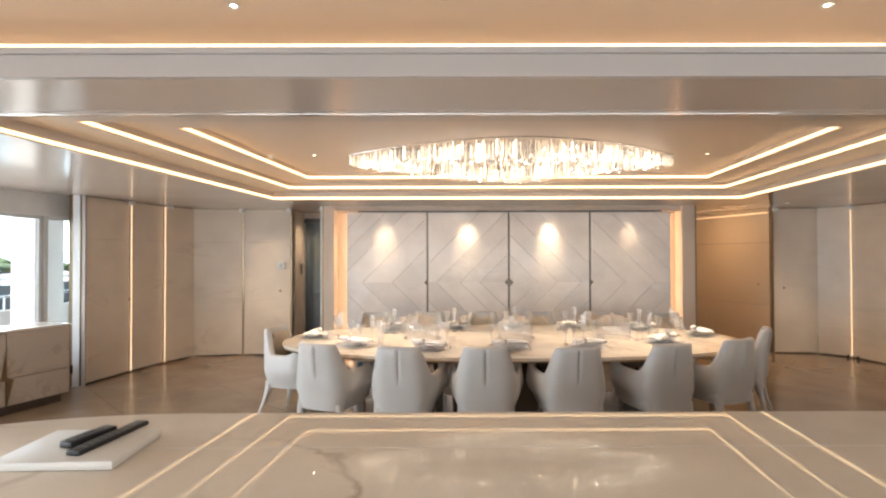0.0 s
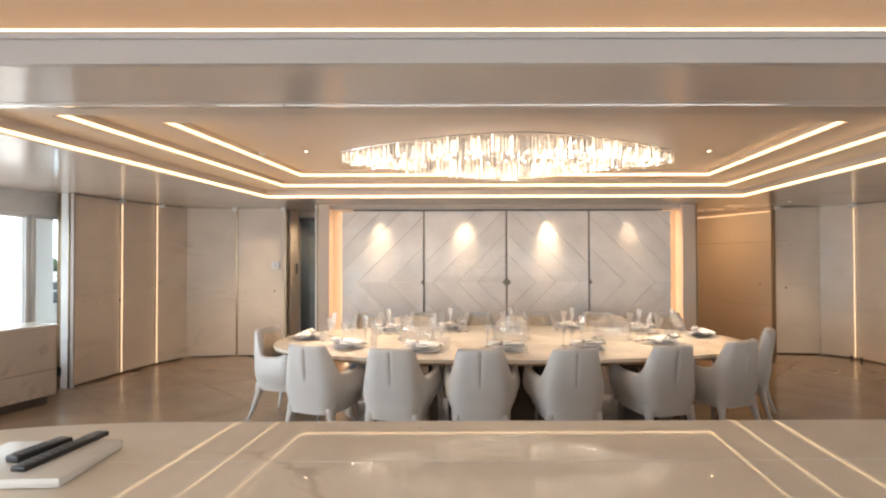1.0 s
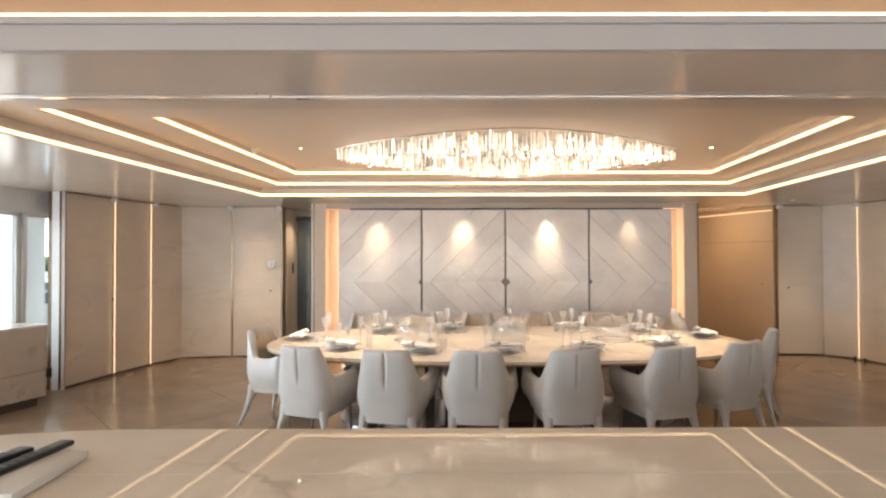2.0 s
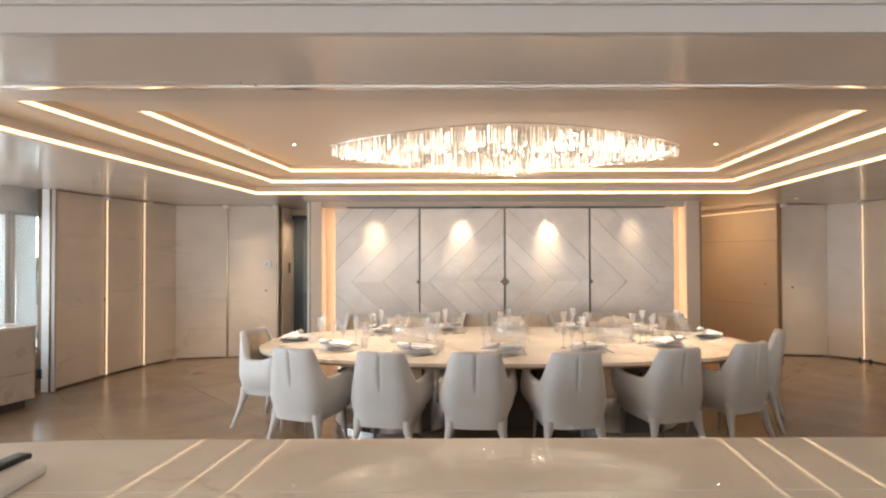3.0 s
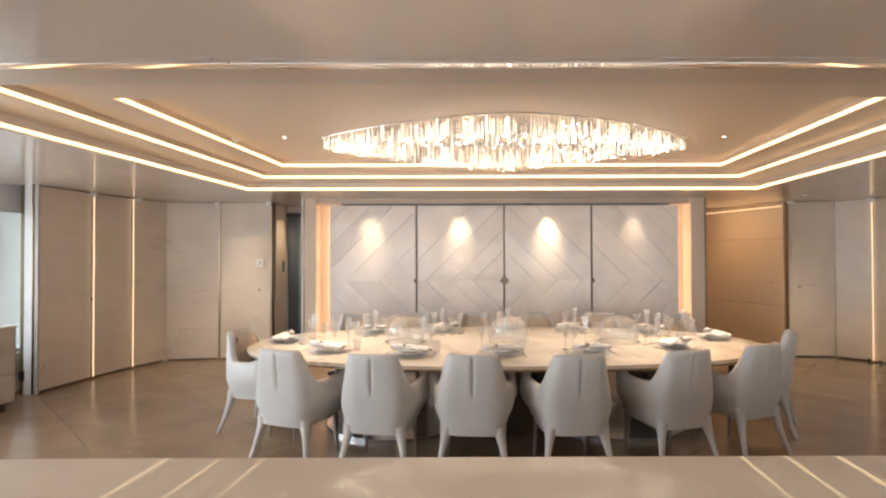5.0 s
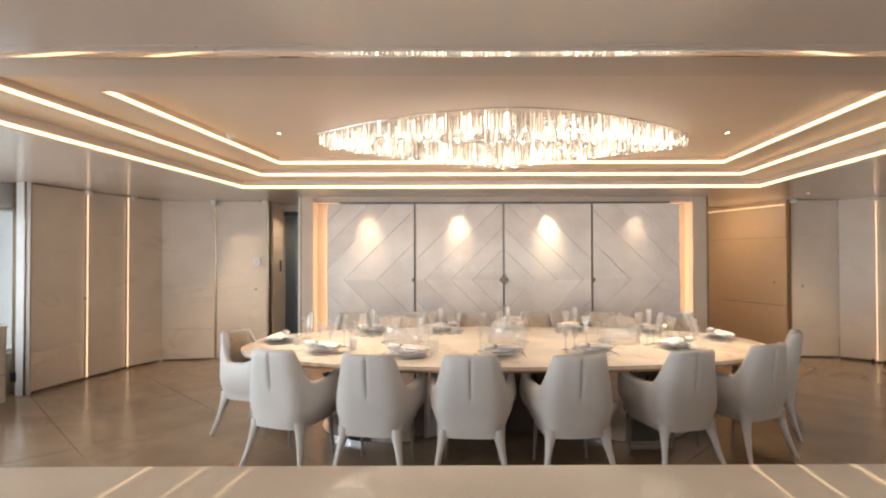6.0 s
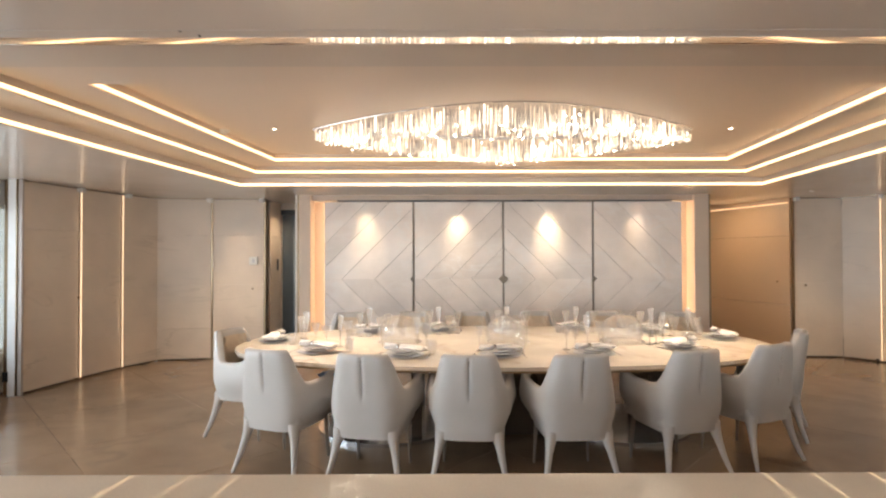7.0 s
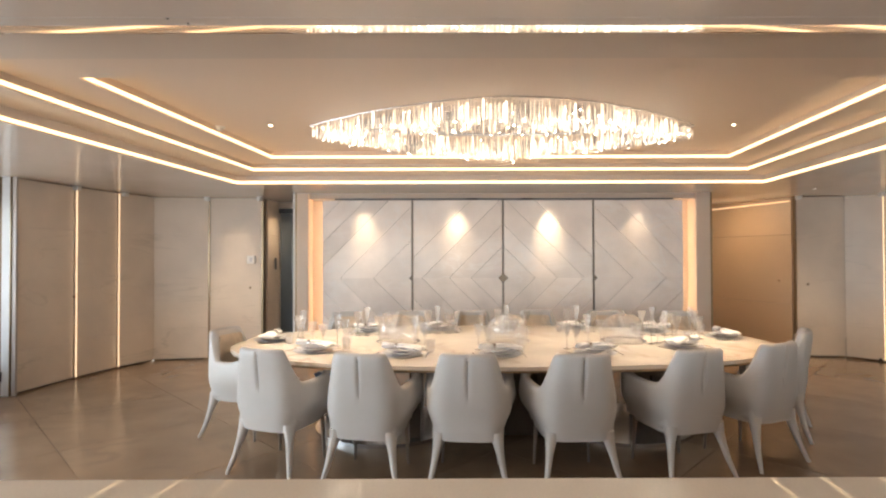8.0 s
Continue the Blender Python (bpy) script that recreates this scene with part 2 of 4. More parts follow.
for x in (-6.0, -3.8, -1.5, 0.8, 3.1, 5.4, 7.6):
    part("post", slab(fresh(), x - 0.1, x + 0.1, -3.3, -3.0, 0.12, 2.42), M_FRAME, south)
whole("wall_far", slab(fresh(), -6.2, 9.2, 10.6, 10.8, 0, 2.9), M_WALL, "beige wall closing the lobbies", "wall", kind="structure")
# unseen roof slab, carried far south to keep the sun out of the room
whole("deck_slab", slab(fresh(), -5.35, 9.2, -9.0, 10.8, 2.92, 3.05), M_CEILING, "plain roof slab added to keep the sun out", "ceiling", kind="structure")

LEFT = [(-4.02, 8.62), (-4.25, 8.10), (-4.40, 7.47), (-4.53, 6.69)]
RIGHT = [(6.20, 8.70), (6.50, 8.34), (6.62, 7.55), (6.62, 6.75), (6.50, 5.6)]
SPLITS = (0.022, 0.47, 1.12, 1.86, LOW - 0.010)


def along(a, b, z0, z1, near, far, inset, side):
    """An upright prism between plan points a and b, from near to far metres behind their line."""
    a, b = Vector(a), Vector(b)
    way = (b - a).normalized()
    out = Vector((-way.y, way.x)) * side
    p, q = a + way * inset, b - way * inset
    pts = [p + out * near, q + out * near, q + out * far, p + out * far]
    return prism(fresh(), [tuple(v) for v in pts], z0, z1)


def wall_run(name, line, side, label, leds=()):
    """A wall of upright panels, each of four boards, with recessed joints and light strips in some of them."""
    wall = thing(name, label, "wall", kind="structure")
    for i, (a, b) in enumerate(zip(line, line[1:])):
        part("backing", along(a, b, 0, 2.9, 0.045, 0.2, 0.0, side), M_BRONZE, wall)
        for z0, z1 in zip(SPLITS, SPLITS[1:]):
            part("board", along(a, b, z0 + 0.001, z1 - 0.001, 0, 0.042, 0.011 if len(line) > 2 else 0.007, side), M_WALL, wall)
        part("plinth", along(a, b, 0.0, 0.019, 0.03, 0.043, 0.08, side), M_GROOVE, wall)
    for i in leds:
        p, q = Vector(line[i]), Vector(line[i - 1] if i else line[1])
        way = (q - p).normalized() * 0.0055
        part("light_strip", along(p - way, p + way, 0.03, LOW - 0.02, 0.030, 0.040, 0, side if i else -side), M_LED_V, wall, "warm upright light strip")
        cap = fresh()
        slab(cap, p.x - 0.03, p.x + 0.03, p.y - 0.03, p.y + 0.03, 0.0, 0.022)
        part("foot_cap", cap, M_BRONZE, wall)
    return wall


west = wall_run("wall_west", LEFT, -1, "beige leather wall panels with lit upright joints", (1, 2))
wall_run("wall_east", RIGHT, 1, "beige leather wall panels with lit upright joints", (1, 2, 3))
northwest = wall_run("wall_northwest", [(-2.49, DOORS), (-3.27, DOORS)], -1, "beige leather door panel beside the lobby")
wall_run("wall_northwest_2", [(-3.27, DOORS), (-4.04, DOORS - 0.12)], -1, "beige leather panel in the corner")
northeast = wall_run("wall_northeast", [(6.22, DOORS - 0.03), (5.50, DOORS + 0.03)], -1, "beige leather panel beside the corridor")
wall_run("wall_lobby_side", [(-2.47, 8.95), (-2.45, 9.45)], 1, "grey beige return wall of the lift lobby")
for i, (x, y, top) in enumerate(((-3.27, DOORS - 0.005, 1), (-2.475, DOORS - 0.012, 0), (5.49, DOORS - 0.012, 1))):
    whole("trim", slab(fresh(), x - 0.013, x + 0.013, y - 0.01, y + 0.03, 0.0, LOW), M_BRONZE, "slim bronze upright trim", "trim", kind="structure")
for x, y in ((-3.28, 8.68), (-2.50, 8.68), (-4.36, 7.45), (-4.15, 8.10), (5.50, 8.66), (6.46, 8.32)):
    whole("trim_cap", slab(fresh(), x - 0.035, x + 0.035, y - 0.035, y + 0.035, LOW - 0.055, LOW - 0.002, bevel=0.006), M_WHITE, "small white ceiling cap above the joint", "trim", kind="structure")
whole("trim_west_edge", slab(fresh(), -4.543, -4.533, 6.652, 6.70, 0.0, LOW), M_BRONZE, "dark bronze edge beside the reveal", "trim", kind="structure")
whole("trim_west_post", slab(fresh(), -4.531, -4.487, 6.668, 6.70, 0.0, LOW, bevel=0.004), M_FASCIA, "pale lacquered post ending the panels", "trim", kind="structure")
# end of the west panels, then the white window reveal
whole("wall_west_end", slab(fresh(), -4.632, -4.545, 6.655, 6.685, 0.0, 2.9), M_FRAME, "white reveal beside the window", "wall", kind="structure")
whole("wall_east_front", slab(fresh(), 6.50, 6.7, -3.0, 5.6, 0, 2.9), M_WALL, "beige wall panels", "wall", kind="structure")

# centre block with the stone panels
block = thing("wall_north", "beige wall with lit niches round stone panels", "wall", kind="structure")
part("core", slab(fresh(), -1.83, 3.97, 8.50, 10.6, 0, 2.9), M_CEILING, block)
part("header", slab(fresh(), -1.67, 3.77, 8.30, 8.50, 2.335, 2.9), M_CEILING, block)
part("pilaster", slab(fresh(), -1.83, -1.67, 8.24, 8.50, 0, 2.9, bevel=0.008), M_CEILING, block)
part("pilaster", slab(fresh(), 3.77, 3.97, 8.24, 8.50, 0, 2.9, bevel=0.008), M_CEILING, block)
part("light_strip", slab(fresh(), -1.452, -1.440, 8.41, 8.48, 0.05, 2.30), M_LED_N, block, "warm upright light strip")
part("light_strip", slab(fresh(), 3.560, 3.572, 8.41, 8.48, 0.05, 2.30), M_LED_N, block, "warm upright light strip")
for x, mat in ((-1.846, M_BRONZE), (3.986, M_BRONZE), (-1.873, M_FRAME)):
    part("edge_trim", slab(fresh(), x - 0.0125, x + 0.0125, 8.25, 8.50, 0, LOW), mat, block)
slot = thing("curtain_track", "dark metal screen slot above the stone panels", "track")
part("rail", slab(fresh(), -1.30, 3.46, 8.262, 8.30, 2.318, 2.336), M_GREY, slot)
for x in (0.55, 1.32):
    part("bracket", slab(fresh(), x, x + 0.16, 8.256, 8.262, 2.316, 2.338), M_BLACK, slot)

# lift lobby and corridor behind
lift = thing("door_1", "dark smoked glass lift door with steel edge", "door", kind="structure")
part("leaf", slab(fresh(), -2.43, -2.16, 9.47, 9.50, 0, 2.28), M_SMOKED, lift)
part("leaf", slab(fresh(), -2.14, -1.86, 9.47, 9.50, 0, 2.28), M_SMOKED, lift)
part("edge", slab(fresh(), -2.16, -2.14, 9.455, 9.50, 0, 2.28), M_STEEL, lift)
part("post", slab(fresh(), -1.90, -1.865, 9.3, 9.34, 0, 2.30), M_FRAME, lift)
part("head_box", slab(fresh(), -2.43, -1.86, 9.38, 9.47, 2.22, 2.30), M_BLACK, lift)
part("transom", slab(fresh(), -2.43, -1.86, 9.47, 9.55, 2.281, 2.9), M_WALL, lift)
whole("wall_lobby_end", slab(fresh(), -4.3, -2.44, 9.50, 9.6, 0, 2.9), M_WALL, "beige lobby wall", "wall", kind="structure")
panel = whole("call_button", slab(fresh(), -2.446, -2.438, 9.22, 9.30, 1.32, 1.50, bevel=0.002), M_BLACK, "small black call plate on the lobby wall", "switch")

corridor = thing("wall_corridor", "honey veneer corridor wall with thin dark joints", "wall", kind="structure")
C0, C1 = (5.475, 8.79), (4.98, 10.58)
for z0, z1 in ((0.0, 0.78), (0.78, 1.84), (1.84, 2.9)):
    part("board", along(C0, C1, z0 + 0.003, z1 - 0.003, 0, 0.05, 0, -1), M_WOOD_DOOR, corridor)
part("backing", along(C0, C1, 0, 2.9, 0.045, 0.15, 0, -1), M_GROOVE, corridor)
part("light_strip", along(C0, C1, 2.335, 2.350, -0.022, -0.001, 0.02, -1), M_LED_HALL, corridor, "warm linear glow strip")
part("door_knob", lathe(fresh(), [(0.0, 0), (0.012, 0.0), (0.014, 0.02), (0.0, 0.03)], 12, (5.40, 8.98, 1.12)), M_BRONZE, corridor)

# window wall on the left
WX, WK = -4.85 - 0.118 * 6.6, 0.118
wins = thing("wall_windows", "white painted wall between tall windows", "wall", kind="structure")
part("sill_wall", slab(fresh(), WX - 0.25, WX, -3.0, 8.6, 0, 0.45, WK), M_FRAME, wins)
part("lintel", slab(fresh(), WX - 0.25, WX, -3.0, 8.6, 2.14, 2.9, WK), M_FRAME, wins)
part("return_wall", slab(fresh(), WX - 0.25, WX, 7.35, 8.6, 0.45, 2.14, WK), M_FRAME, wins)
for y in (-2.4, -0.8, 0.8, 2.4, 4.0):
    part("pier", slab(fresh(), WX - 0.25, WX, y, y + 0.45, 0.45, 2.14, WK), M_FRAME, wins)
part("mullion", slab(fresh(), WX - 0.14, WX - 0.10, 6.55, 6.595, 0.45, 2.14, WK), M_CHARGER, wins)
for i, (y0, y1) in enumerate(((6.60, 7.35), (4.45, 6.545), (2.85, 4.0), (1.25, 2.4), (-0.35, 0.8), (-1.95, -0.8))):
    w = thing(f"window_{i + 1}", "tall window with slim pale frame and clear glass", "window", kind="structure")
    for a, b, c, d in ((y0, y0 + 0.045, 0.45, 2.14), (y1 - 0.03, y1, 0.45, 2.14), (y0 + 0.045, y1 - 0.03, 0.45, 0.49), (y0 + 0.045, y1 - 0.03, 2.10, 2.14)):
        part("frame", slab(fresh(), WX - 0.15, WX - 0.09, a, b, c, d, WK), M_FRAME, w)
    pane = part("pane", slab(fresh(), WX - 0.125, WX - 0.115, y0 + 0.045, y1 - 0.03, 0.49, 2.10, WK), M_PANE, w)
    pane.visible_shadow = False

# ---- ceiling ----
N1, N2, N3 = 2.94, 3.50, 4.05           # near edges of the three coves
B1, B2, B3 = 7.34, 7.04, 6.74           # far edges
H1, H2, H3 = 3.26, 2.91, 2.56           # half widths
A0 = axis(0)


def ring(near, far, half, y0, y1, reach, z0, z1):
    bm = fresh()
    slab(bm, A0 - reach, A0 + reach, far, y1, z0, z1, K)
    slab(bm, A0 - reach, A0 + reach, y0, near, z0, z1, K)
    slab(bm, A0 - reach, A0 - half, near, far, z0, z1, K)
    slab(bm, A0 + half, A0 + reach, near, far, z0, z1, K)
    return bm


whole("ceiling", ring(N1, B1, H1, 2.80, 9.9, 6.4, LOW, STEP_B), M_LACQUER, "glossy pale lacquered low ceiling", "ceiling", kind="structure")
whole("ceiling_step", ring(N2, B2, H2, N1 - 0.2, B1 + 0.3, H1 + 0.3, STEP_B + 0.001, STEP_C), M_SATIN_STEP, "stepped warm white ceiling panel", "ceiling", kind="structure")
whole("ceiling_step_2", ring(N3, B3, H3, N2 - 0.2, B2 + 0.3, H2 + 0.3, STEP_C + 0.001, TOP), M_CEILING, "stepped warm white ceiling panel", "ceiling", kind="structure")
whole("ceiling_top", slab(fresh(), A0 - H3 - 0.3, A0 + H3 + 0.3, N3 - 0.2, B3 + 0.3, TOP + 0.001, TOP + 0.06, K), M_CEILING, "warm white raised ceiling panel", "ceiling", kind="structure")
whole("ceiling_bar", slab(fresh(), -6.2, 9.0, -3.0, 2.9, 2.66, 2.72), M_CEILING, "warm white ceiling above the bar", "ceiling", kind="structure")
whole("ceiling_beam", slab(fresh(), -6.2, 9.0, 2.235, 2.784, BEAM, 2.47), M_LACQUER, "glossy pale lacquered beam over the bar", "ceiling", kind="structure")
bm = fresh()
rows = []
for k in range(7):                       # polished band, turned up towards the room
    y = 2.784 + 0.026 * k
    z = BEAM - 0.003 + sum(0.026 * math.tan(radians(13.7 + 0.1 * i)) for i in range(k))
    rows.append([bm.verts.new((x, y, z)) for x in (-6.2, 9.0)] + [bm.verts.new((x, y, LOW - 0.0005)) for x in (9.0, -6.2)])
for p, q in zip(rows, rows[1:]):
    for i in range(4):
        bm.faces.new((p[i], p[(i + 1) % 4], q[(i + 1) % 4], q[i]))
bm.faces.new(rows[0]), bm.faces.new(rows[-1])
whole("trim_beam", bm, material("mirror_trim", (0.86, 0.82, 0.77), 0.05, 1.0), "polished metal edge band along the beam", "trim", kind="structure", smooth=True)
whole("trim_seam", slab(fresh(), -6.2, 9.0, 2.722, 2.7245, BEAM - 0.0016, BEAM - 0.0002), M_FASCIA, "thin joint across the beam", "trim", kind="structure")
fascia = thing("ceiling_fascia", "pale lacquered fascia with a light cove on top", "ceiling", kind="structure")
part("face", slab(fresh(), -6.2, 9.0, 2.205, 2.234, BEAM, 2.471), M_FASCIA, fascia)
part("lip", slab(fresh(), -6.2, 9.0, 2.19, 2.24, 2.472, 2.499, bevel=0.004), M_FASCIA, fascia)
# lip's lit top edge made as a glowing line; the source sits further back
part("light_strip", slab(fresh(), -6.2, 9.0, 2.197, 2.212, 2.4995, 2.511), M_LED_BAR, fascia, "warm linear glow strip")
part("cove_back", slab(fresh(), -6.2, 9.0, 2.60, 2.63, 2.471, 2.659), M_CEILING, fascia)
part("light_strip", slab(fresh(), -6.2, 9.0, 2.575, 2.588, 2.585, 2.597), M_LED_BAR, fascia, "warm linear glow strip")

for near, far, half, z in ((N1, B1, H1, LOW), (N2, B2, H2, STEP_B), (N3, B3, H3, STEP_C)):
    cove = thing("cove_light", "warm white linear light along a stepped ceiling edge", "ceiling light", "cove lights")
    a, b = z + 0.013, z + 0.036
    part("strip", slab(fresh(), A0 + K * far - half + 0.004, A0 + K * far + half - 0.004, far - 0.008, far - 0.001, a, b), M_LED, cove)
    part("strip", slab(fresh(), A0 - half + 0.001, A0 - half + 0.008, near + 0.01, far - 0.009, a, b, K), M_LED, cove)
    part("strip", slab(fresh(), A0 + half - 0.008, A0 + half - 0.001, near + 0.01, far - 0.009, a, b, K), M_LED, cove)
    if near == N3:
        part("strip", slab(fresh(), A0 + K * near - half + 0.012, A0 + K * near + half - 0.012, near + 0.001, near + 0.008, a, b), M_LED, cove)


# ---- lamps that the place has, and one added in the lobby ----
def spot(x, y, z, tx, ty, tz, watts, degrees=40, blend=0.9, size=0.03, colour=(1.0, 0.76, 0.50)):
    d = bpy.data.lights.new("downlight_beam", "SPOT")
    d.energy, d.spot_size, d.spot_blend, d.shadow_soft_size, d.color = watts, radians(degrees), blend, size, colour
    o = new("downlight_beam", d)
    o.matrix_world = look((x, y, z), (tx, ty, tz))
    return o


def downlight(x, y, z, label="small round recessed downlight"):
    t = thing("downlight", label, "downlight", "recessed downlights", m=pose(x, y, z))
    part("rim", lathe(fresh(), [(0.013, 0.0), (0.024, -0.004), (0.026, 0.0)], 20), M_WHITE, t, smooth=True)
    part("lens", lathe(fresh(), [(0.0, -0.001), (0.0125, -0.001)], 16), M_SPOT, t)
    return t


for i, x in enumerate((-0.88, 0.41, 1.70, 2.95)):
    spot(x, 8.03, LOW - 0.02, x, 8.27, 1.84, (26, 33, 50, 14)[i], 46, 1.0, 0.05)
spot(-2.85, 8.30, LOW - 0.02, -2.85, 8.74, 1.35, 17, 58, 1.0, 0.08)
for x in (-1.34, 2.83):
    downlight(x, 5.58, TOP), spot(x, 5.58, TOP - 0.03, x * 0.6 + 0.3, 5.6, 0.7, 265, 74, colour=(1.0, 0.78, 0.54))
for x in (-0.855, 1.605):
    downlight(x, 2.17, 2.66)
spot(-2.9, 8.1, LOW - 0.02, -2.9, 8.1, 0, 60, 76)
# lamp and fixture added out of view to brighten the lobby's return wall
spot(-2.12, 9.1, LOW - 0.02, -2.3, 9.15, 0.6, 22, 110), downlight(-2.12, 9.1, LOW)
spot(5.2, 7.9, LOW - 0.02, 5.2, 8.0, 0, 60, 90), downlight(5.2, 7.9, LOW)
wash = new("corridor_lamp", bpy.data.lights.new("corridor_lamp", "AREA"))
wash.data.energy, wash.data.size, wash.data.color = 13, 0.5, (1.0, 0.70, 0.40)
wash.matrix_world = look((4.5, 9.3, 2.36), (4.9, 9.5, 0.8))
for x, y in ((-1.82, 5.62), (3.33, 5.62)):
    t = thing("smoke_detector", "small white round ceiling sensor", "sensor", m=pose(x, y, TOP))
    part("base", lathe(fresh(), [(0.0, -0.012), (0.05, -0.012), (0.056, 0.0)], 24), M_WHITE, t, smooth=True)
    part("head", lathe(fresh(), [(0.0, -0.04), (0.022, -0.038), (0.034, -0.026), (0.036, -0.0125)], 24), M_WHITE, t, smooth=True)
plate = thing("wall_switch", "white square wall control beside the lobby", "switch")
part("plate", slab(fresh(), -2.70, -2.58, 8.70, 8.737, 1.42, 1.54, bevel=0.006), M_WHITE, plate)
part("button", slab(fresh(), -2.655, -2.615, 8.696, 8.70, 1.45, 1.51), M_CHARGER, plate.children[0])

# ---- bar counter ----
counter = thing("bar_counter", "cream marble bar counter with brown veins", "counter")


def counter_plan(grow=0.0):
    far, near, right, left = 2.03 + grow, 1.05 - grow, 3.4, -2.05 - grow
    pts = [(left + 0.05, near), (right, near), (right, far)]
    for i in range(25):
        a = math.pi / 2 * i / 24
        pts.append((-0.85 - (-0.85 - left) * math.sin(a) ** 0.9, far - (far - near - 0.06) * (1 - math.cos(a) ** 0.75)))
    return pts


bm = prism(fresh(), counter_plan(), 0.985, 1.025)
bmesh.ops.bevel(bm, geom=[e for e in bm.edges if all(abs(v.co.z - 1.025) < 1e-4 for v in e.verts)], offset=0.004, segments=2, affect="EDGES")
part("worktop", bm, M_COUNTER, counter, "polished cream marble slab")
part("joint", slab(fresh(), -1.0, 3.38, 1.6585, 1.6615, 1.0252, 1.0256), M_WHITE, counter, "pale joint in the marble")
part("front", prism(fresh(), counter_plan(-0.05), 0.0, 0.984), M_LACQUER, counter)

tray = thing("tray", "white rectangular tray on the marble counter", "tray", m=pose(-1.097, 1.625, 1.025, 0, 0, 2))
bm = slab(fresh(), -0.172, 0.172, -0.145, 0.145, 0, 0.028, bevel=0.012)
part("base", bm, M_WHITE, tray, smooth=True)


def remote(label, x, y, turn, length, width, heavy):
    r = thing("remote_control", label, "remote control", "remotes on the tray", m=pose(x, y, 1.0532, 0, 0, turn))
    part("body", slab(fresh(), -width / 2, width / 2, -length / 2, length / 2, 0, heavy, bevel=heavy * 0.3), M_BLACK, r, smooth=True)
    for i in range(3):
        for j in range(7):
            x0, y0 = (i - 1) * width * 0.27, -length * 0.38 + j * length * 0.085
            part("button", slab(fresh(), x0 - 0.0042, x0 + 0.0042, y0 - 0.004, y0 + 0.004, heavy, heavy + 0.002), M_GREY, r)
    part("display", slab(fresh(), -width * 0.36, width * 0.36, length * 0.26, length * 0.42, heavy, heavy + 0.0012), M_GREY, r)
    return r


remote("slim black remote control with grey buttons", -1.036, 1.665, -8, 0.29, 0.044, 0.015)
remote("chunky black handset with rounded ends", -1.099, 1.66, -14, 0.165, 0.045, 0.021)

# ---- sideboard by the windows ----
M_BURL = stone("sideboard_lacquer", (0.47, 0.395, 0.33), (0.26, 0.19, 0.14), 0.3, 3.0, 0.05, 0.10, 0.2, amount=0.6)
side = thing("sideboard", "cream sideboard with bronze triangular pulls and dark plinth", "sideboard", m=pose(-4.22, 6.05, 0, 0, 0, -20))
part("plinth", slab(fresh(), -0.40, -0.05, -1.95, -0.08, 0, 0.095), M_DARK, side)
part("carcass", slab(fresh(), -0.44, -0.022, -2.0, 0.0, 0.095, 0.845, bevel=0.003), M_BRONZE, side)
part("top", slab(fresh(), -0.45, 0.0, -2.01, 0.004, 0.846, 0.872, bevel=0.004), M_LACQUER, side, "pale lacquered top")
for i in range(3):
    y1 = -0.02 - i * 0.65
    for z0, z1 in ((0.10, 0.372), (0.38, 0.84)):
        drawer = part("drawer", slab(fresh(), -0.022, 0.0, y1 - 0.64, y1, z0, z1, bevel=0.003), M_BURL, side)
drawers = [o for o in side.children if o.name.startswith("drawer")]
for k, y in enumerate((-0.665, -1.315)):
    for pts, owner in ((((y, 0.70), (y - 0.06, 0.36), (y, 0.36)), drawers[2 * k + 3]), (((y, 0.40), (y + 0.07, 0.36), (y, 0.10)), drawers[2 * k])):
        bm = fresh()
        lo = [bm.verts.new((0.001, a, b)) for a, b in pts]
        hi = [bm.verts.new((0.012, a, b)) for a, b in pts]
        bm.faces.new(lo), bm.faces.new(hi)
        for i in range(3):
            bm.faces.new((lo[i], lo[(i + 1) % 3], hi[(i + 1) % 3], hi[i]))
        part("pull", bm, M_BRONZE, owner, "bronze triangular pull")
sock = thing("floor_outlet", "black outlet plate low on the white reveal", "outlet")
part("plate", slab(fresh(), -4.68, -4.62, 6.645, 6.654, 0.16, 0.27, bevel=0.003), M_BLACK, sock)

# ---- dining table ----
TX, TY, TA, TB = 0.74, 5.62, 2.38, 1.10


def oval(a, b, n=2.35, steps=96):
    return [(TX + a * math.copysign(abs(math.cos(t)) ** (2 / n), math.cos(t)), TY + b * math.copysign(abs(math.sin(t)) ** (2 / n), math.sin(t))) for t in (2 * math.pi * i / steps for i in range(steps))]


table = thing("dining_table", "large oval dining table with honey onyx top", "table")
bm = prism(fresh(), oval(TA, TB), 0.722, 0.75)
bmesh.ops.bevel(bm, geom=[e for e in bm.edges if abs(e.verts[0].co.z - e.verts[1].co.z) < 1e-4], offset=0.006, segments=2, affect="EDGES")
part("tabletop", bm, M_ONYX, table, "polished honey onyx slab")
part("edge_band", prism(fresh(), oval(TA - 0.012, TB - 0.012), 0.704, 0.721), M_BRONZE, table.children[0])
part("underframe", prism(fresh(), oval(TA - 0.22, TB - 0.22), 0.655, 0.7035), M_DARK, table)
# central base, made large and dark to hold the shade under the top too
part("pedestal", slab(fresh(), TX - 0.62, TX + 0.62, TY - 0.34, TY + 0.34, 0.02, 0.6545, bevel=0.01), M_DARK, table)
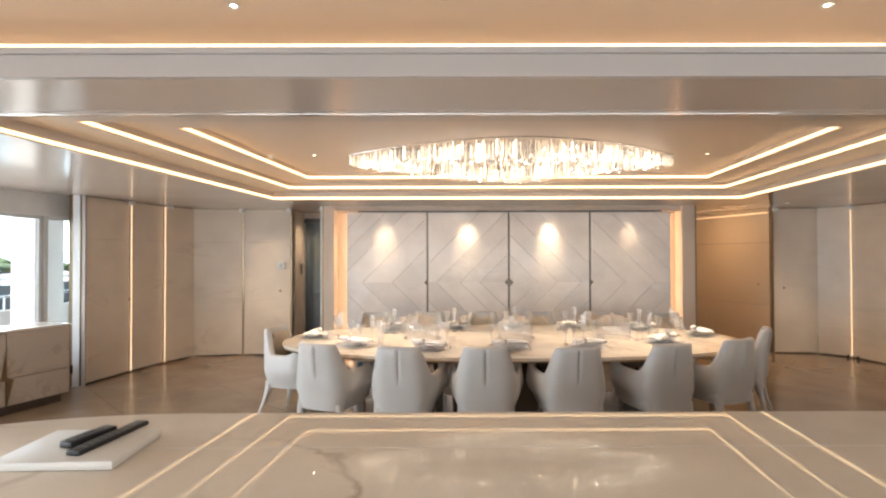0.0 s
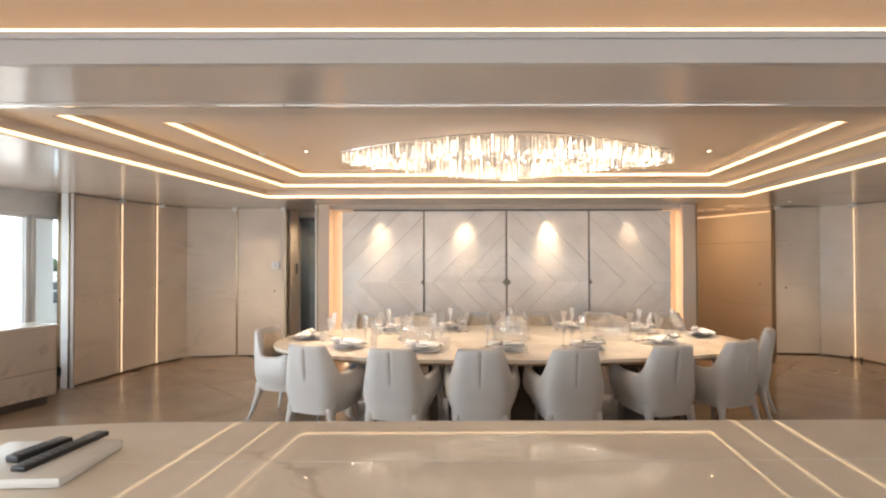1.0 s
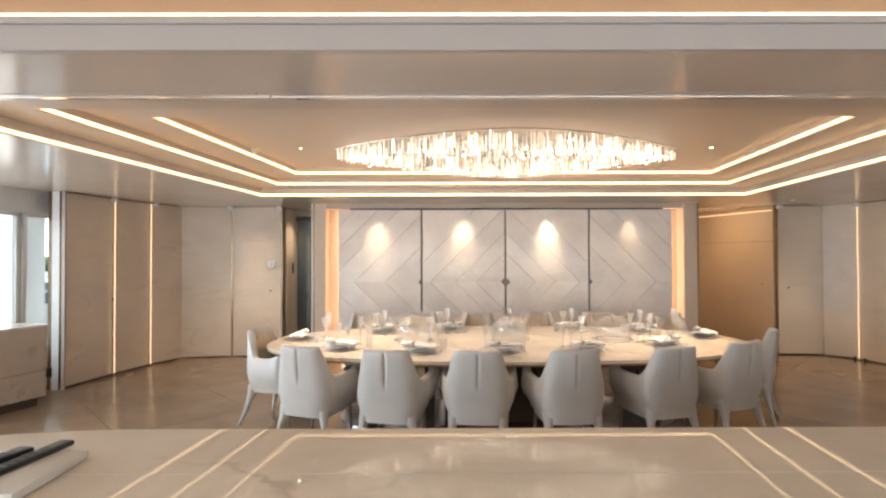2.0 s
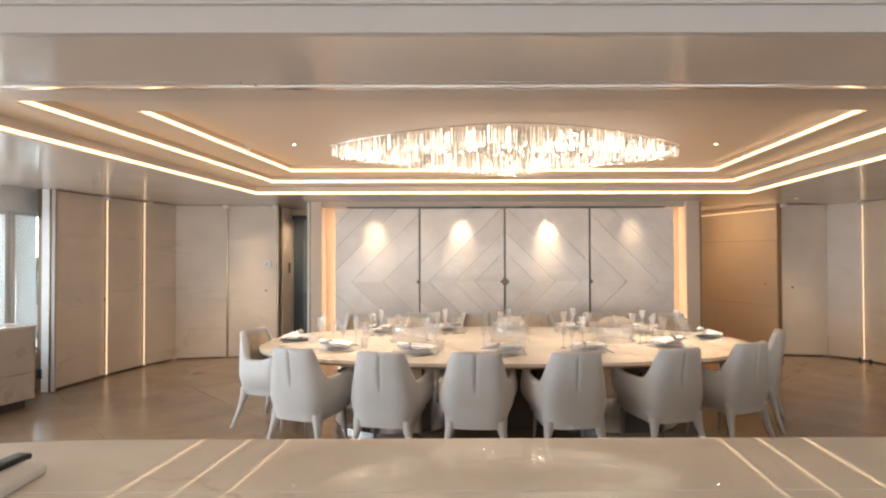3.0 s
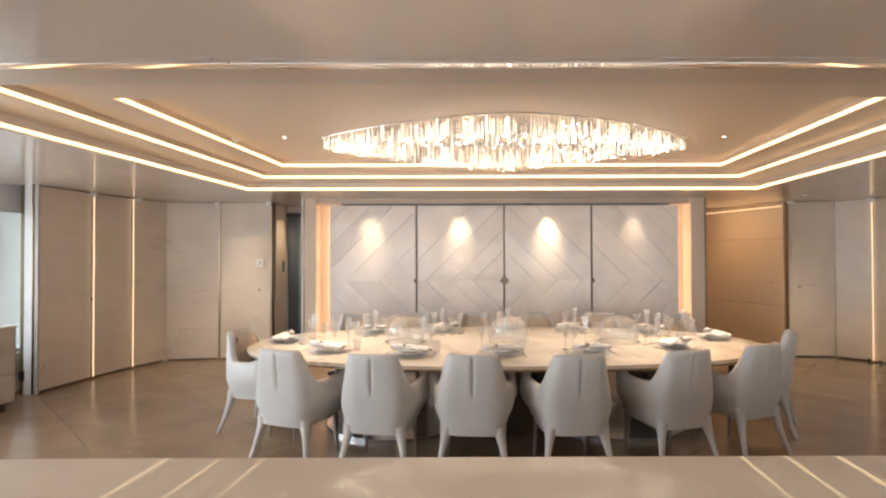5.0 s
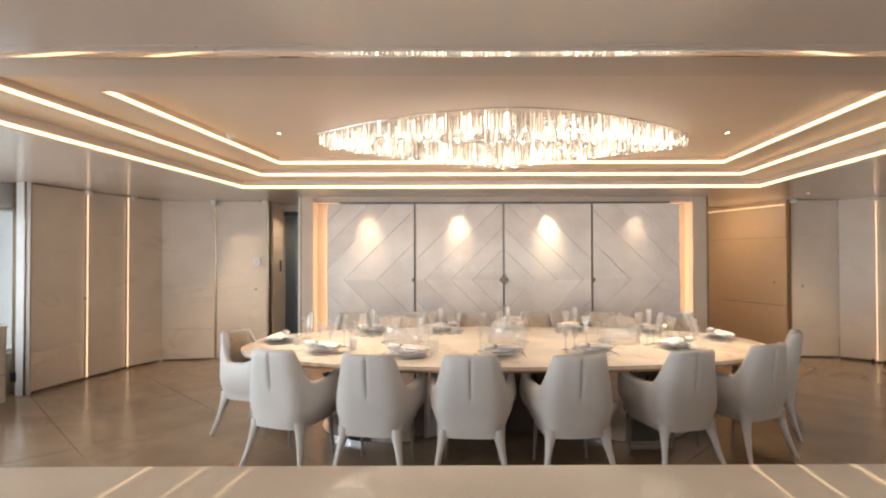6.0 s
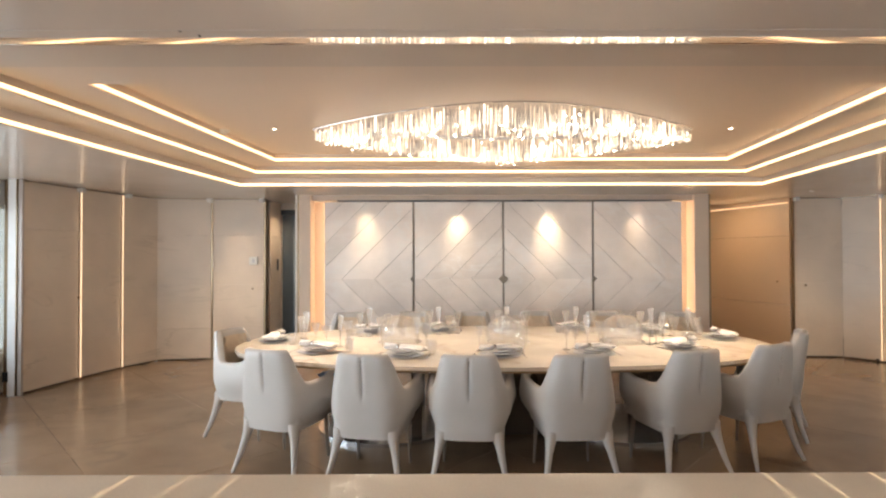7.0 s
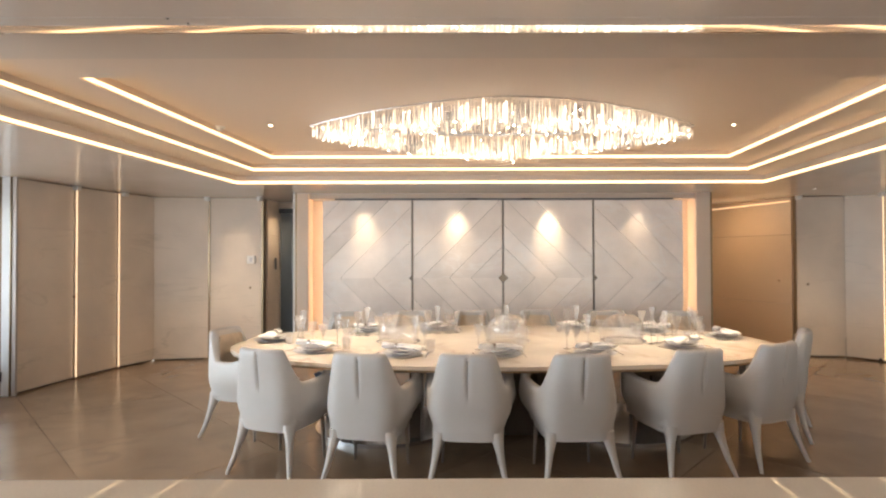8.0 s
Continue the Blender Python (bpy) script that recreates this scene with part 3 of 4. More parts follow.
for x in (-1.05, 1.05):
    for k in (-1, 1):
        part("pedestal", slab(fresh(), TX + x + k * 0.28 - 0.045, TX + x + k * 0.28 + 0.045, TY - 0.42, TY + 0.42, 0.03, 0.6545, bevel=0.006), M_DARK, table)
    part("base_plate", prism(fresh(), [(TX + x + 0.62 * math.cos(t), TY + 0.58 * math.sin(t)) for t in (2 * math.pi * i / 40 for i in range(40))], 0.001, 0.03), M_STEEL, table, "polished steel base plate")


# ---- chairs ----
def smoothstep(a, b, x):
    t = min(max((x - a) / (b - a), 0), 1)
    return t * t * (3 - 2 * t)


def groove(s):
    return 0.015 * smoothstep(0.48, 0.66, s) * (1 - 0.7 * smoothstep(0.93, 1.0, s))


def shell_point(th, s, inner):
    """th: angle round the back (0 is the middle of the back); s: 0 at the bottom rim, 1 at the top rim."""
    a = abs(th)
    top = 0.868 - 0.245 * smoothstep(radians(46), radians(80), a) + 0.058 * smoothstep(radians(84), radians(122), a)
    z = 0.315 + (top - 0.315) * s
    wide = 0.228 + 0.040 * smoothstep(0.31, 0.50, z) - 0.053 * smoothstep(0.52, 0.90, z) + 0.072 * smoothstep(radians(70), radians(112), a) * smoothstep(0.32, 0.55, z)
    deep = 0.240 + 0.025 * smoothstep(0.32, 0.5, z) + 0.035 * smoothstep(0.5, 0.9, z)
    if inner:
        wide, deep = wide - 0.055, deep - 0.055
    e = 0.5
    sx = math.copysign(abs(math.sin(th)) ** e, th)
    cy = math.copysign(abs(math.cos(th)) ** e, math.cos(th))
    x, y = wide * sx, -deep * cy
    if cy < 0:
        y = -deep * cy * 1.05
    if not inner and a < 0.3:
        y += groove(s) * (math.exp(-(x / 0.008) ** 2) - 0.35 * math.exp(-((abs(x) - 0.03) / 0.022) ** 2))
    return Vector((x, y, z))


M_SEAM_LINE = material("seam_line", (0.16, 0.145, 0.13), 0.8)


def chair_model():
    c = thing("dining_chair", "white leather dining armchair with seamed back", "chair", "chairs round the table")
    bm = fresh()
    span = radians(128)
    half = [math.asin((x / 0.22) ** 2) for x in (0.004, 0.008, 0.013, 0.02, 0.03, 0.045)] + [span * (i / 22) for i in range(1, 23)]
    turns = [-a for a in half[::-1]] + [0.0] + half
    n, m = len(turns) - 1, 16
    grid = {}
    for k, inner in enumerate((False, True)):
        for i in range(n + 1):
            th = turns[i]
            for j in range(m + 1):
                grid[k, i, j] = bm.verts.new(shell_point(th, j / m, inner))
    for k in (0, 1):
        for i in range(n):
            for j in range(m):
                bm.faces.new((grid[k, i, j], grid[k, i + 1, j], grid[k, i + 1, j + 1], grid[k, i, j + 1]))
    # rounded top roll and closed front ends
    roll = {}
    for i in range(n + 1):
        for r in range(1, 5):
            a = math.pi * r / 5
            o, p = grid[0, i, m].co, grid[1, i, m].co
            q = (o + p) / 2 + (o - p) / 2 * math.cos(a) + Vector((0, 0, 0.022 * math.sin(a)))
            roll[i, r] = bm.verts.new(q)
        roll[i, 0], roll[i, 5] = grid[0, i, m], grid[1, i, m]
    for i in range(n):
        for r in range(5):
            bm.faces.new((roll[i, r], roll[i + 1, r], roll[i + 1, r + 1], roll[i, r + 1]))
        bm.faces.new((grid[0, i, 0], grid[1, i, 0], grid[1, i + 1, 0], grid[0, i + 1, 0]))
    for i in (0, n):
        bm.faces.new([grid[0, i, j] for j in range(m + 1)] + [roll[i, r] for r in range(1, 5)] + [grid[1, i, j] for j in range(m, -1, -1)])
    shell = part("shell", bm, M_LEATHER, c, "smooth off-white leather", smooth=True, angle=50)
    # tufted lining on the inside of the back
    bm = fresh()
    gr = {}
    for i in range(29):
        th = radians(-50 + 100 * i / 28)
        for j in range(19):
            p = shell_point(th, 0.30 + 0.64 * j / 18, True)
            puff = 0.010 + 0.012 * abs(math.sin((i + j) * math.pi / 7)) * abs(math.sin((i - j) * math.pi / 7))
            gr[i, j] = bm.verts.new(p + Vector((-p.x * 0.05, puff, 0)))
    for i in range(28):
        for j in range(18):
            bm.faces.new((gr[i, j], gr[i + 1, j], gr[i + 1, j + 1], gr[i, j + 1]))
    part("back_lining", bm, M_QUILT, shell, "tufted tan lining", smooth=True, angle=80)
    part("seat", slab(fresh(), -0.235, 0.235, -0.2, 0.27, 0.33, 0.47, bevel=0.035), M_LEATHER, c, smooth=True, angle=60)
    # seam: a narrow dark wedge laid in the groove down the middle of the back
    bm = fresh()
    prev = None
    for j in range(13):
        s = 0.50 + 0.47 * j / 12
        p = shell_point(0.0, s, False)
        w = 0.0008 + 0.0022 * j / 12
        row = [bm.verts.new(p + Vector((-w, -0.0012, 0))), bm.verts.new(p + Vector((0, -0.0018, 0))), bm.verts.new(p + Vector((w, -0.0012, 0)))]
        if prev:
            bm.faces.new((prev[0], prev[1], row[1], row[0])), bm.faces.new((prev[1], prev[2], row[2], row[1]))
        prev = row
    part("seam", bm, M_SEAM_LINE, shell, "pinched seam in the back")
    for sx in (-1, 1):
        part("leg", tube(fresh(), [(sx * 0.185, -0.18, 0.36), (sx * 0.198, -0.195, 0.29), (sx * 0.212, -0.213, 0.22), (sx * 0.231, -0.24, 0.12), (sx * 0.262, -0.285, 0.0)], [0.050, 0.034, 0.0245, 0.0185, 0.012], 14), M_LEG, c, smooth=True)
        part("leg", tube(fresh(), [(sx * 0.19, 0.20, 0.345), (sx * 0.195, 0.21, 0.25), (sx * 0.205, 0.225, 0.0)], [0.020, 0.016, 0.009], 10), M_DARKBRONZE, c, "slim dark bronze front leg", smooth=True)
    return c


SEATS = [  # x, y of the seat and the way that the chair faces (0: away from the bar)
    (-0.97, 4.74, -21), (-0.30, 4.56, -11), (0.38, 4.52, -5), (1.085, 4.52, 4), (1.875, 4.66, 15), (2.54, 4.90, 24),
    (-1.50, 5.48, -108), (3.08, 5.48, 56),
    (-0.85, 6.68, 186), (-0.15, 6.74, 182), (0.55, 6.78, 180), (1.30, 6.78, 180), (2.05, 6.74, 176), (2.85, 6.62, 170),
]
model = chair_model()
model.matrix_basis = pose(SEATS[0][0], SEATS[0][1], 0, 0, 0, SEATS[0][2])
chairs = [model] + [copy_thing(model, pose(x, y, 0, 0, 0, r)) for x, y, r in SEATS[1:]]

# ---- outside ----
water = whole("water", slab(fresh(), -1500, 1500, -1500, 1500, -4.2, -4.0), material("sea_water", (0.10, 0.19, 0.22), 0.12, vary=0.3, scale=0.3, bump=0.6, fine=2.0), "calm blue green harbour water", "water", kind="structure")
M_TREE = material("far_foliage", (0.14, 0.20, 0.10), 0.8, vary=0.5, scale=0.4, bump=0.5, fine=3)
M_QUAY = material("quay_concrete", (0.45, 0.44, 0.42), 0.8, vary=0.15, scale=0.5)
rng = random.Random(4)
bm = fresh()
for i in range(240):
    r = rng.uniform(1.0, 2.2)
    m4 = Matrix.Translation((-95 + rng.uniform(-8, 8), rng.uniform(20, 260), rng.uniform(-2.0, 0.6))) @ Matrix.Diagonal((r, r * 1.4, r * rng.uniform(0.6, 1.1), 1))
    bmesh.ops.create_icosphere(bm, subdivisions=1, radius=1, matrix=m4)
for v in bm.verts:
    v.co += Vector((rng.uniform(-0.5, 0.5), rng.uniform(-0.5, 0.5), rng.uniform(-0.5, 0.5)))
whole("far_trees", bm, M_TREE, "distant green trees along the shore", "trees", kind="stuff")
quay = thing("quay", "pale concrete quay with dark rails across the water", "quay", kind="structure")
part("wall", slab(fresh(), -90, -50, -20, 280, -4.1, -1.6), M_QUAY, quay)
for i in range(24):
    part("post", slab(fresh(), -50.3, -50.1, i * 6.0, i * 6.0 + 0.2, -1.6, 0.4), M_GREY, quay)
for z in (-0.9, -0.2, 0.35):
    part("rail", slab(fresh(), -50.28, -50.12, -20, 280, z, z + 0.1), M_GREY, quay)

whole("backdrop", slab(fresh(), -136, -135, -200, 700, -10, 160), glow("bright_sky", (0.78, 0.92, 1.0), 5.0), "pale bright hazy sky beyond the shore", "sky", kind="structure")

whole("side_deck", slab(fresh(), -8.2, -5.15, -9, 60, -0.3, -0.06), M_WHITE, "white sunlit side deck outside the windows", "deck", kind="structure")
bul = thing("bulwark", "white bulwark with steel handrail along the side deck", "bulwark", kind="structure")
part("wall", slab(fresh(), -8.3, -8.2, -9, 60, -0.3, 0.62), M_WHITE, bul)
part("handrail", slab(fresh(), -8.28, -8.22, -9, 60, 0.86, 0.90, bevel=0.01), M_STEEL, bul)
for i in range(20):
    part("stanchion", slab(fresh(), -8.265, -8.235, i * 2.0, i * 2.0 + 0.03, 0.62, 0.86), M_STEEL, bul)
whole("deck_column", slab(fresh(), -5.86, -5.37, 7.2, 7.55, -4.0, 2.9, bevel=0.03), M_WHITE, "white painted column on the side deck", "column", kind="structure")

# ---- stone panels ----
def clip(poly, a, b, c):
    """The part of a plane polygon where a*x + b*z <= c."""
    out = []
    for p, q in zip(poly, poly[1:] + poly[:1]):
        dp, dq = a * p[0] + b * p[1] - c, a * q[0] + b * q[1] - c
        if dp <= 0:
            out.append(p)
        if dp * dq < 0:
            t = dp / (dp - dq)
            out.append((p[0] + (q[0] - p[0]) * t, p[1] + (q[1] - p[1]) * t))
    return out


def shrink(poly, by):
    cx, cz = sum(p[0] for p in poly) / len(poly), sum(p[1] for p in poly) / len(poly)
    res = poly
    n = len(poly)
    for p, q in zip(poly, poly[1:] + poly[:1]):
        ex, ez = q[0] - p[0], q[1] - p[1]
        ln = math.hypot(ex, ez)
        if ln < 1e-6:
            continue
        a, b = ez / ln, -ex / ln
        if a * cx + b * cz > a * p[0] + b * p[1]:
            a, b = -a, -b
        res = clip(res, a, b, a * p[0] + b * p[1] - by)
    return res


def plate(poly, y0, y1, chamfer=0.0025):
    bm = fresh()
    inner = shrink(poly, chamfer)
    back = [bm.verts.new((x, y1, z)) for x, z in poly]
    mid = [bm.verts.new((x, y0 + chamfer, z)) for x, z in poly]
    n = len(poly)
    bm.faces.new(back)
    for i in range(n):
        bm.faces.new((back[i], back[(i + 1) % n], mid[(i + 1) % n], mid[i]))
    if len(inner) == n:
        front = [bm.verts.new((x, y0, z)) for x, z in inner]
        for i in range(n):
            bm.faces.new((mid[i], mid[(i + 1) % n], front[(i + 1) % n], front[i]))
        bm.faces.new(front)
    else:
        bm.faces.new(mid)
    return bm


PX = (-1.49, -0.215, 1.06, 2.335, 3.61)
PZ0, PZ1, PZC = 0.10, 2.312, 1.215
rng = random.Random(11)
for k in range(4):
    x0, x1 = PX[k] + 0.012, PX[k + 1] - 0.012
    centre, bands = ((PX[1], (0.55, 1.02, 1.43, 1.76, 2.10)), (PX[2], (0.45, 0.76, 1.14, 1.55)), (PX[2], (0.45, 0.76, 1.14, 1.55)), (PX[3], (0.55, 1.02, 1.43, 1.76, 2.10)))[k]
    sx = 1 if (x0 + x1) / 2 > centre else -1
    panel = thing("wall_panel", "pale onyx wall panel with diagonal inlaid bands", "wall panel", "stone panels")
    part("backing", slab(fresh(), x0, x1, BACK + 0.016, BACK + 0.12, PZ0, PZ1), M_SEAM, panel)
    for sz, za, zb in ((1, PZC - 0.003, PZ1), (-1, PZ0, PZC + 0.003)):
        for lo, hi in zip((0.0,) + bands, bands + (9.0,)):
            poly = [(x0, za), (x1, za), (x1, zb), (x0, zb)]
            poly = clip(poly, sx, sz, sx * centre + sz * PZC + hi)
            if len(poly) > 2:
                poly = clip(poly, -sx, -sz, -(sx * centre + sz * PZC + lo))
            if len(poly) > 2:
                poly = shrink(poly, 0.0021)
            if len(poly) > 2:
                part("stone_tile", plate(poly, BACK + rng.uniform(0, 0.004), BACK + 0.0155), M_PANEL, panel)
joints = thing("panel_joints", "slim bronze uprights with lozenge pulls between stone panels", "trim", kind="structure")
for i, x in enumerate(PX[1:4]):
    part("upright", slab(fresh(), x - 0.006, x + 0.006, BACK - 0.004, BACK + 0.05, PZ0, PZ1), M_DARKBRONZE, joints)
    h = (0.05, 0.07, 0.05)[i]
    poly = [(x - h, PZC), (x, PZC - h), (x + (0 if i == 0 else h), PZC), (x, PZC + h)]
    if i == 0:
        poly = [(x - h, PZC), (x, PZC - h), (x, PZC + h)]
    if i == 2:
        poly = [(x, PZC - h), (x + h, PZC), (x, PZC + h)]
    part("pull", plate(poly, BACK - 0.018, BACK - 0.0045), M_DARKBRONZE, joints, "bronze lozenge pull")

# ---- chandelier ----
CX, CY, CA, CB = 0.74, 5.55, 1.71, 0.86
chand = thing("chandelier", "long oval crystal rod chandelier, brightly lit", "chandelier")


def oval_ring(a0, b0, a1, b1, z0, z1, steps=72):
    bm = fresh()
    rows = []
    for a, b, z in ((a0, b0, z0), (a1, b1, z0), (a1, b1, z1), (a0, b0, z1)):
        rows.append([bm.verts.new((CX + a * math.cos(t), CY + b * math.sin(t), z)) for t in (2 * math.pi * i / steps for i in range(steps))])
    for p, q in zip(rows, rows[1:] + rows[:1]):
        for i in range(steps):
            bm.faces.new((p[i], p[(i + 1) % steps], q[(i + 1) % steps], q[i]))
    return bm


def lens(u, k):
    """Half the depth of the lens-shaped outline, u of the way out, at k of its half length."""
    return CB * (u - 0.12 * (1 - u)) * max(1 - abs(k) ** 1.75, 0.0)


part("ceiling_plate", oval_ring(CA * 0.62, CB * 0.40, CA * 0.74, CB * 0.50, TOP - 0.010, TOP - 0.001), M_CHARGER, chand, "grey mounting ring")
for side_y in (-1, 1):
    hoop = [(CX + CA * 1.005 * k, CY + side_y * (lens(1.0, k) + 0.006), TOP - 0.012) for k in (-1 + i / 24 for i in range(49))]
    part("hoop", tube(fresh(), hoop, [0.006] * len(hoop), 8), M_STEEL, chand, "thin polished metal hoop", smooth=True)
rng = random.Random(21)
rods = {False: fresh(), True: fresh()}
bulb_glints = []
for u in (1.0, 0.96, 0.91, 0.85, 0.79, 0.72, 0.65, 0.58, 0.50):
    for side_y in (-1, 1):
        k = -1.0
        while k < 1.0:
            y0 = lens(u, k)
            slope = abs(lens(u, k + 0.01) - y0) / (0.01 * CA)
            k += rng.uniform(0.0115, 0.0165) / CA / math.hypot(1, slope) / (0.55 + 0.45 * u)
            if k >= 1.0 or rng.random() < 0.06:
                continue
            x, y = CX + CA * k * (0.55 + 0.45 * u), CY + side_y * lens(u, k)
            top = TOP - 0.016 - rng.uniform(0, 0.045)
            low = 2.590 - 0.065 * (1 - abs(k)) * (1.25 - 0.35 * u) + rng.uniform(-0.016, 0.016)
            r = rng.uniform(0.0023, 0.0036)
            # glowing rods come in patches, as if lamps stood behind them
            patch = 0.5 + 0.5 * math.sin(9.0 * x + 2.0) * math.sin(3.1 * x + 5.0 * side_y)
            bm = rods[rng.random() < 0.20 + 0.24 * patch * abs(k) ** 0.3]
            # glowing beads at rod tips stand in for glints; the rest are bulbs
            if rng.random() < 0.06:
                bulb_glints.append((x + 0.008, y, low - 0.012 if rng.random() < 0.6 else rng.uniform(low + 0.03, top)))
            a0 = rng.uniform(0, 2)
            lo, hi = [], []
            for q in range(5):
                a = a0 + 2 * math.pi * q / 5
                lo.append(bm.verts.new((x + r * math.cos(a), y + r * math.sin(a), low)))
                hi.append(bm.verts.new((x + r * math.cos(a), y + r * math.sin(a), top)))
            tip = bm.verts.new((x, y, low - 0.010))
            bm.faces.new(hi)
            for q in range(5):
                bm.faces.new((lo[q], lo[(q + 1) % 5], hi[(q + 1) % 5], hi[q]))
                bm.faces.new((lo[(q + 1) % 5], lo[q], tip))
bulb_glint_mesh = mesh("bulb", lathe(fresh(), [(0.0, -0.004), (0.0022, -0.0025), (0.0022, 0.0025), (0.0, 0.004)], 6), M_BULB_GLINT)
for at in bulb_glints:
    o = new("bulb", bulb_glint_mesh)
    o.location = at
    o.parent = chand
tagged(part("crystal_fringe", rods[False], M_CRYSTAL, chand, "clear cut crystal rods"), kind="stuff")
tagged(part("lit_fringe", rods[True], M_ROD, chand, "crystal rods given a glow for the lamps inside"), kind="stuff")

# ---- table settings ----
TT = 0.7502


def first(name, label, cat, group, parts):
    t = thing(name, label, cat, group)
    for nm, bm, mat, lab in parts:
        part(nm, bm, mat, t, lab, smooth=True, angle=40)
    return t


def dish(r, h):
    return lathe(fresh(), [(0.0, 0.0), (r * 0.6, 0.0), (r * 0.66, 0.003), (r, h), (r * 0.995, h + 0.003), (r * 0.66, 0.007), (r * 0.6, 0.005), (0.0, 0.005)], 36)


def napkin_cloth():
    bm = fresh()
    rings = []
    for i in range(25):
        s = i / 24
        x = -0.16 + 0.33 * s
        pinch = 1 - 0.72 * math.exp(-((x + 0.045) / 0.03) ** 2)
        w = (0.036 + 0.035 * smoothstep(0.0, 0.15, x)) * pinch
        h = (0.022 - 0.006 * smoothstep(0.0, 0.15, x)) * (0.5 + 0.5 * pinch)
        if i in (0, 24):
            w, h = w * 0.75, h * 0.6
        ring_v = []
        for k in range(16):
            a = 2 * math.pi * k / 16
            f = 1 + 0.16 * math.sin(5 * a + 7 * s) + 0.1 * math.sin(9 * a - 4 * s)
            ring_v.append(bm.verts.new((x + 0.01 * math.sin(3 * a), w * math.cos(a) * f, 0.024 + h * math.sin(a) * f - 0.012 * smoothstep(0.08, 0.16, x))))
        rings.append(ring_v)
    for p, q in zip(rings, rings[1:]):
        for k in range(16):
            bm.faces.new((p[k], p[(k + 1) % 16], q[(k + 1) % 16], q[k]))
    bm.faces.new(rings[0]), bm.faces.new(rings[-1])
    return bm


def napkin_ring():
    bm = fresh()
    prof = [(0.0185, -0.011), (0.0215, -0.010), (0.0215, 0.010), (0.0185, 0.011), (0.0185, -0.011)]
    lathe(bm, prof, 20)
    bmesh.ops.rotate(bm, verts=bm.verts, cent=(0, 0, 0), matrix=Matrix.Rotation(math.pi / 2, 3, "Y"))
    bmesh.ops.translate(bm, verts=bm.verts, vec=(-0.045, 0, 0.024))
    return bm


def cutlery(fork):
    bm = tube(fresh(), [(0, -0.10, 0.003), (0, -0.05, 0.004), (0, 0.02, 0.004)], [0.006, 0.0045, 0.003], 6, 0.5)
    if fork:
        slab(bm, -0.011, 0.011, 0.02, 0.05, 0.003, 0.0055)
        for k in range(4):
            slab(bm, -0.011 + k * 0.006, -0.0075 + k * 0.006, 0.05, 0.095, 0.0035, 0.0055)
    else:
        slab(bm, -0.0085, 0.0085, 0.02, 0.11, 0.0035, 0.0055)
    return bm


def goblet(h, r, bowl, steps=22):
    """A stemmed glass with a thin wall."""
    out = [(0.0, 0.0), (0.034, 0.001), (0.033, 0.003), (0.006, 0.008), (0.004, 0.02), (0.004, h - bowl - 0.01), (0.007, h - bowl)]
    out += [(0.007 + (r - 0.007) * (i / 8) ** 0.72, h - bowl + bowl * i / 8) for i in range(1, 9)]
    return lathe(fresh(), out + [(r - 0.0012, h)], steps)


def tumbler():
    return lathe(fresh(), [(0.0, 0.0), (0.030, 0.0), (0.038, 0.10), (0.0368, 0.10)], 22)


KIT = [
    (first("charger_plate", "grey glazed charger plate under the dinner plate", "plate", "chargers", [("plate", dish(0.165, 0.012), M_CHARGER, "")]), 0, 0, 0, 0),
    (first("dinner_plate", "white porcelain dinner plate stacked on a charger", "plate", "dinner plates", [("plate", dish(0.138, 0.018), M_CHINA, "")]), 0, 0, 0.013, 0),
    (first("side_plate", "grey white porcelain plate on top of the stack", "plate", "starter plates", [("plate", dish(0.108, 0.016), M_CHARGER, "")]), 0, 0, 0.028, 0),
    (first("napkin", "white linen napkin gathered in a silver ring", "napkin", "napkins", [("cloth", napkin_cloth(), M_LINEN, "crumpled white linen"), ("ring", napkin_ring(), M_STEEL, "silver ring")]), 0, 0, 0.045, 0),
    (first("fork", "polished steel table fork beside the plates", "fork", "forks", [("fork_body", cutlery(True), M_STEEL, "")]), -0.20, 0, 0, 0),
    (first("knife", "polished steel table knife beside the plates", "knife", "knives", [("knife_body", cutlery(False), M_STEEL, "")]), 0.20, 0, 0, 0),
    (first("wine_glass", "clear stemmed wine glass on the table", "wine glass", "wine glasses", [("glass", goblet(0.235, 0.041, 0.125), M_GLASS, "")]), 0.14, 0.24, 0, 0),
    (first("champagne_flute", "tall clear champagne flute on the table", "champagne flute", "flutes", [("glass", goblet(0.275, 0.031, 0.17), M_GLASS, "")]), 0.05, 0.28, 0, 0),
    (first("water_goblet", "clear cut crystal water goblet on the table", "goblet", "water goblets", [("glass", goblet(0.185, 0.044, 0.10), M_GLASS, "")]), -0.06, 0.25, 0, 0),
    (first("white_wine_glass", "clear stemmed white wine glass on the table", "wine glass", "white wine glasses", [("glass", goblet(0.21, 0.036, 0.105), M_GLASS, "")]), -0.15, 0.22, 0, 0),
    (first("tumbler", "clear straight water tumbler on the table", "tumbler", "tumblers", [("glass", tumbler(), M_GLASS, "")]), 0.20, 0.17, 0, 0),
]
rng = random.Random(5)
PLACES = [(-0.85, 5.16, -20), (-0.12, 4.98, -8), (0.64, 4.97, 0), (1.40, 5.02, 6), (2.24, 5.30, 20), (2.84, 5.80, 70), (-1.36, 5.72, -80),
          (-0.55, 6.27, 194), (0.18, 6.40, 184), (0.90, 6.44, 180), (1.60, 6.42, 177), (2.34, 6.22, 166)]
used = set()
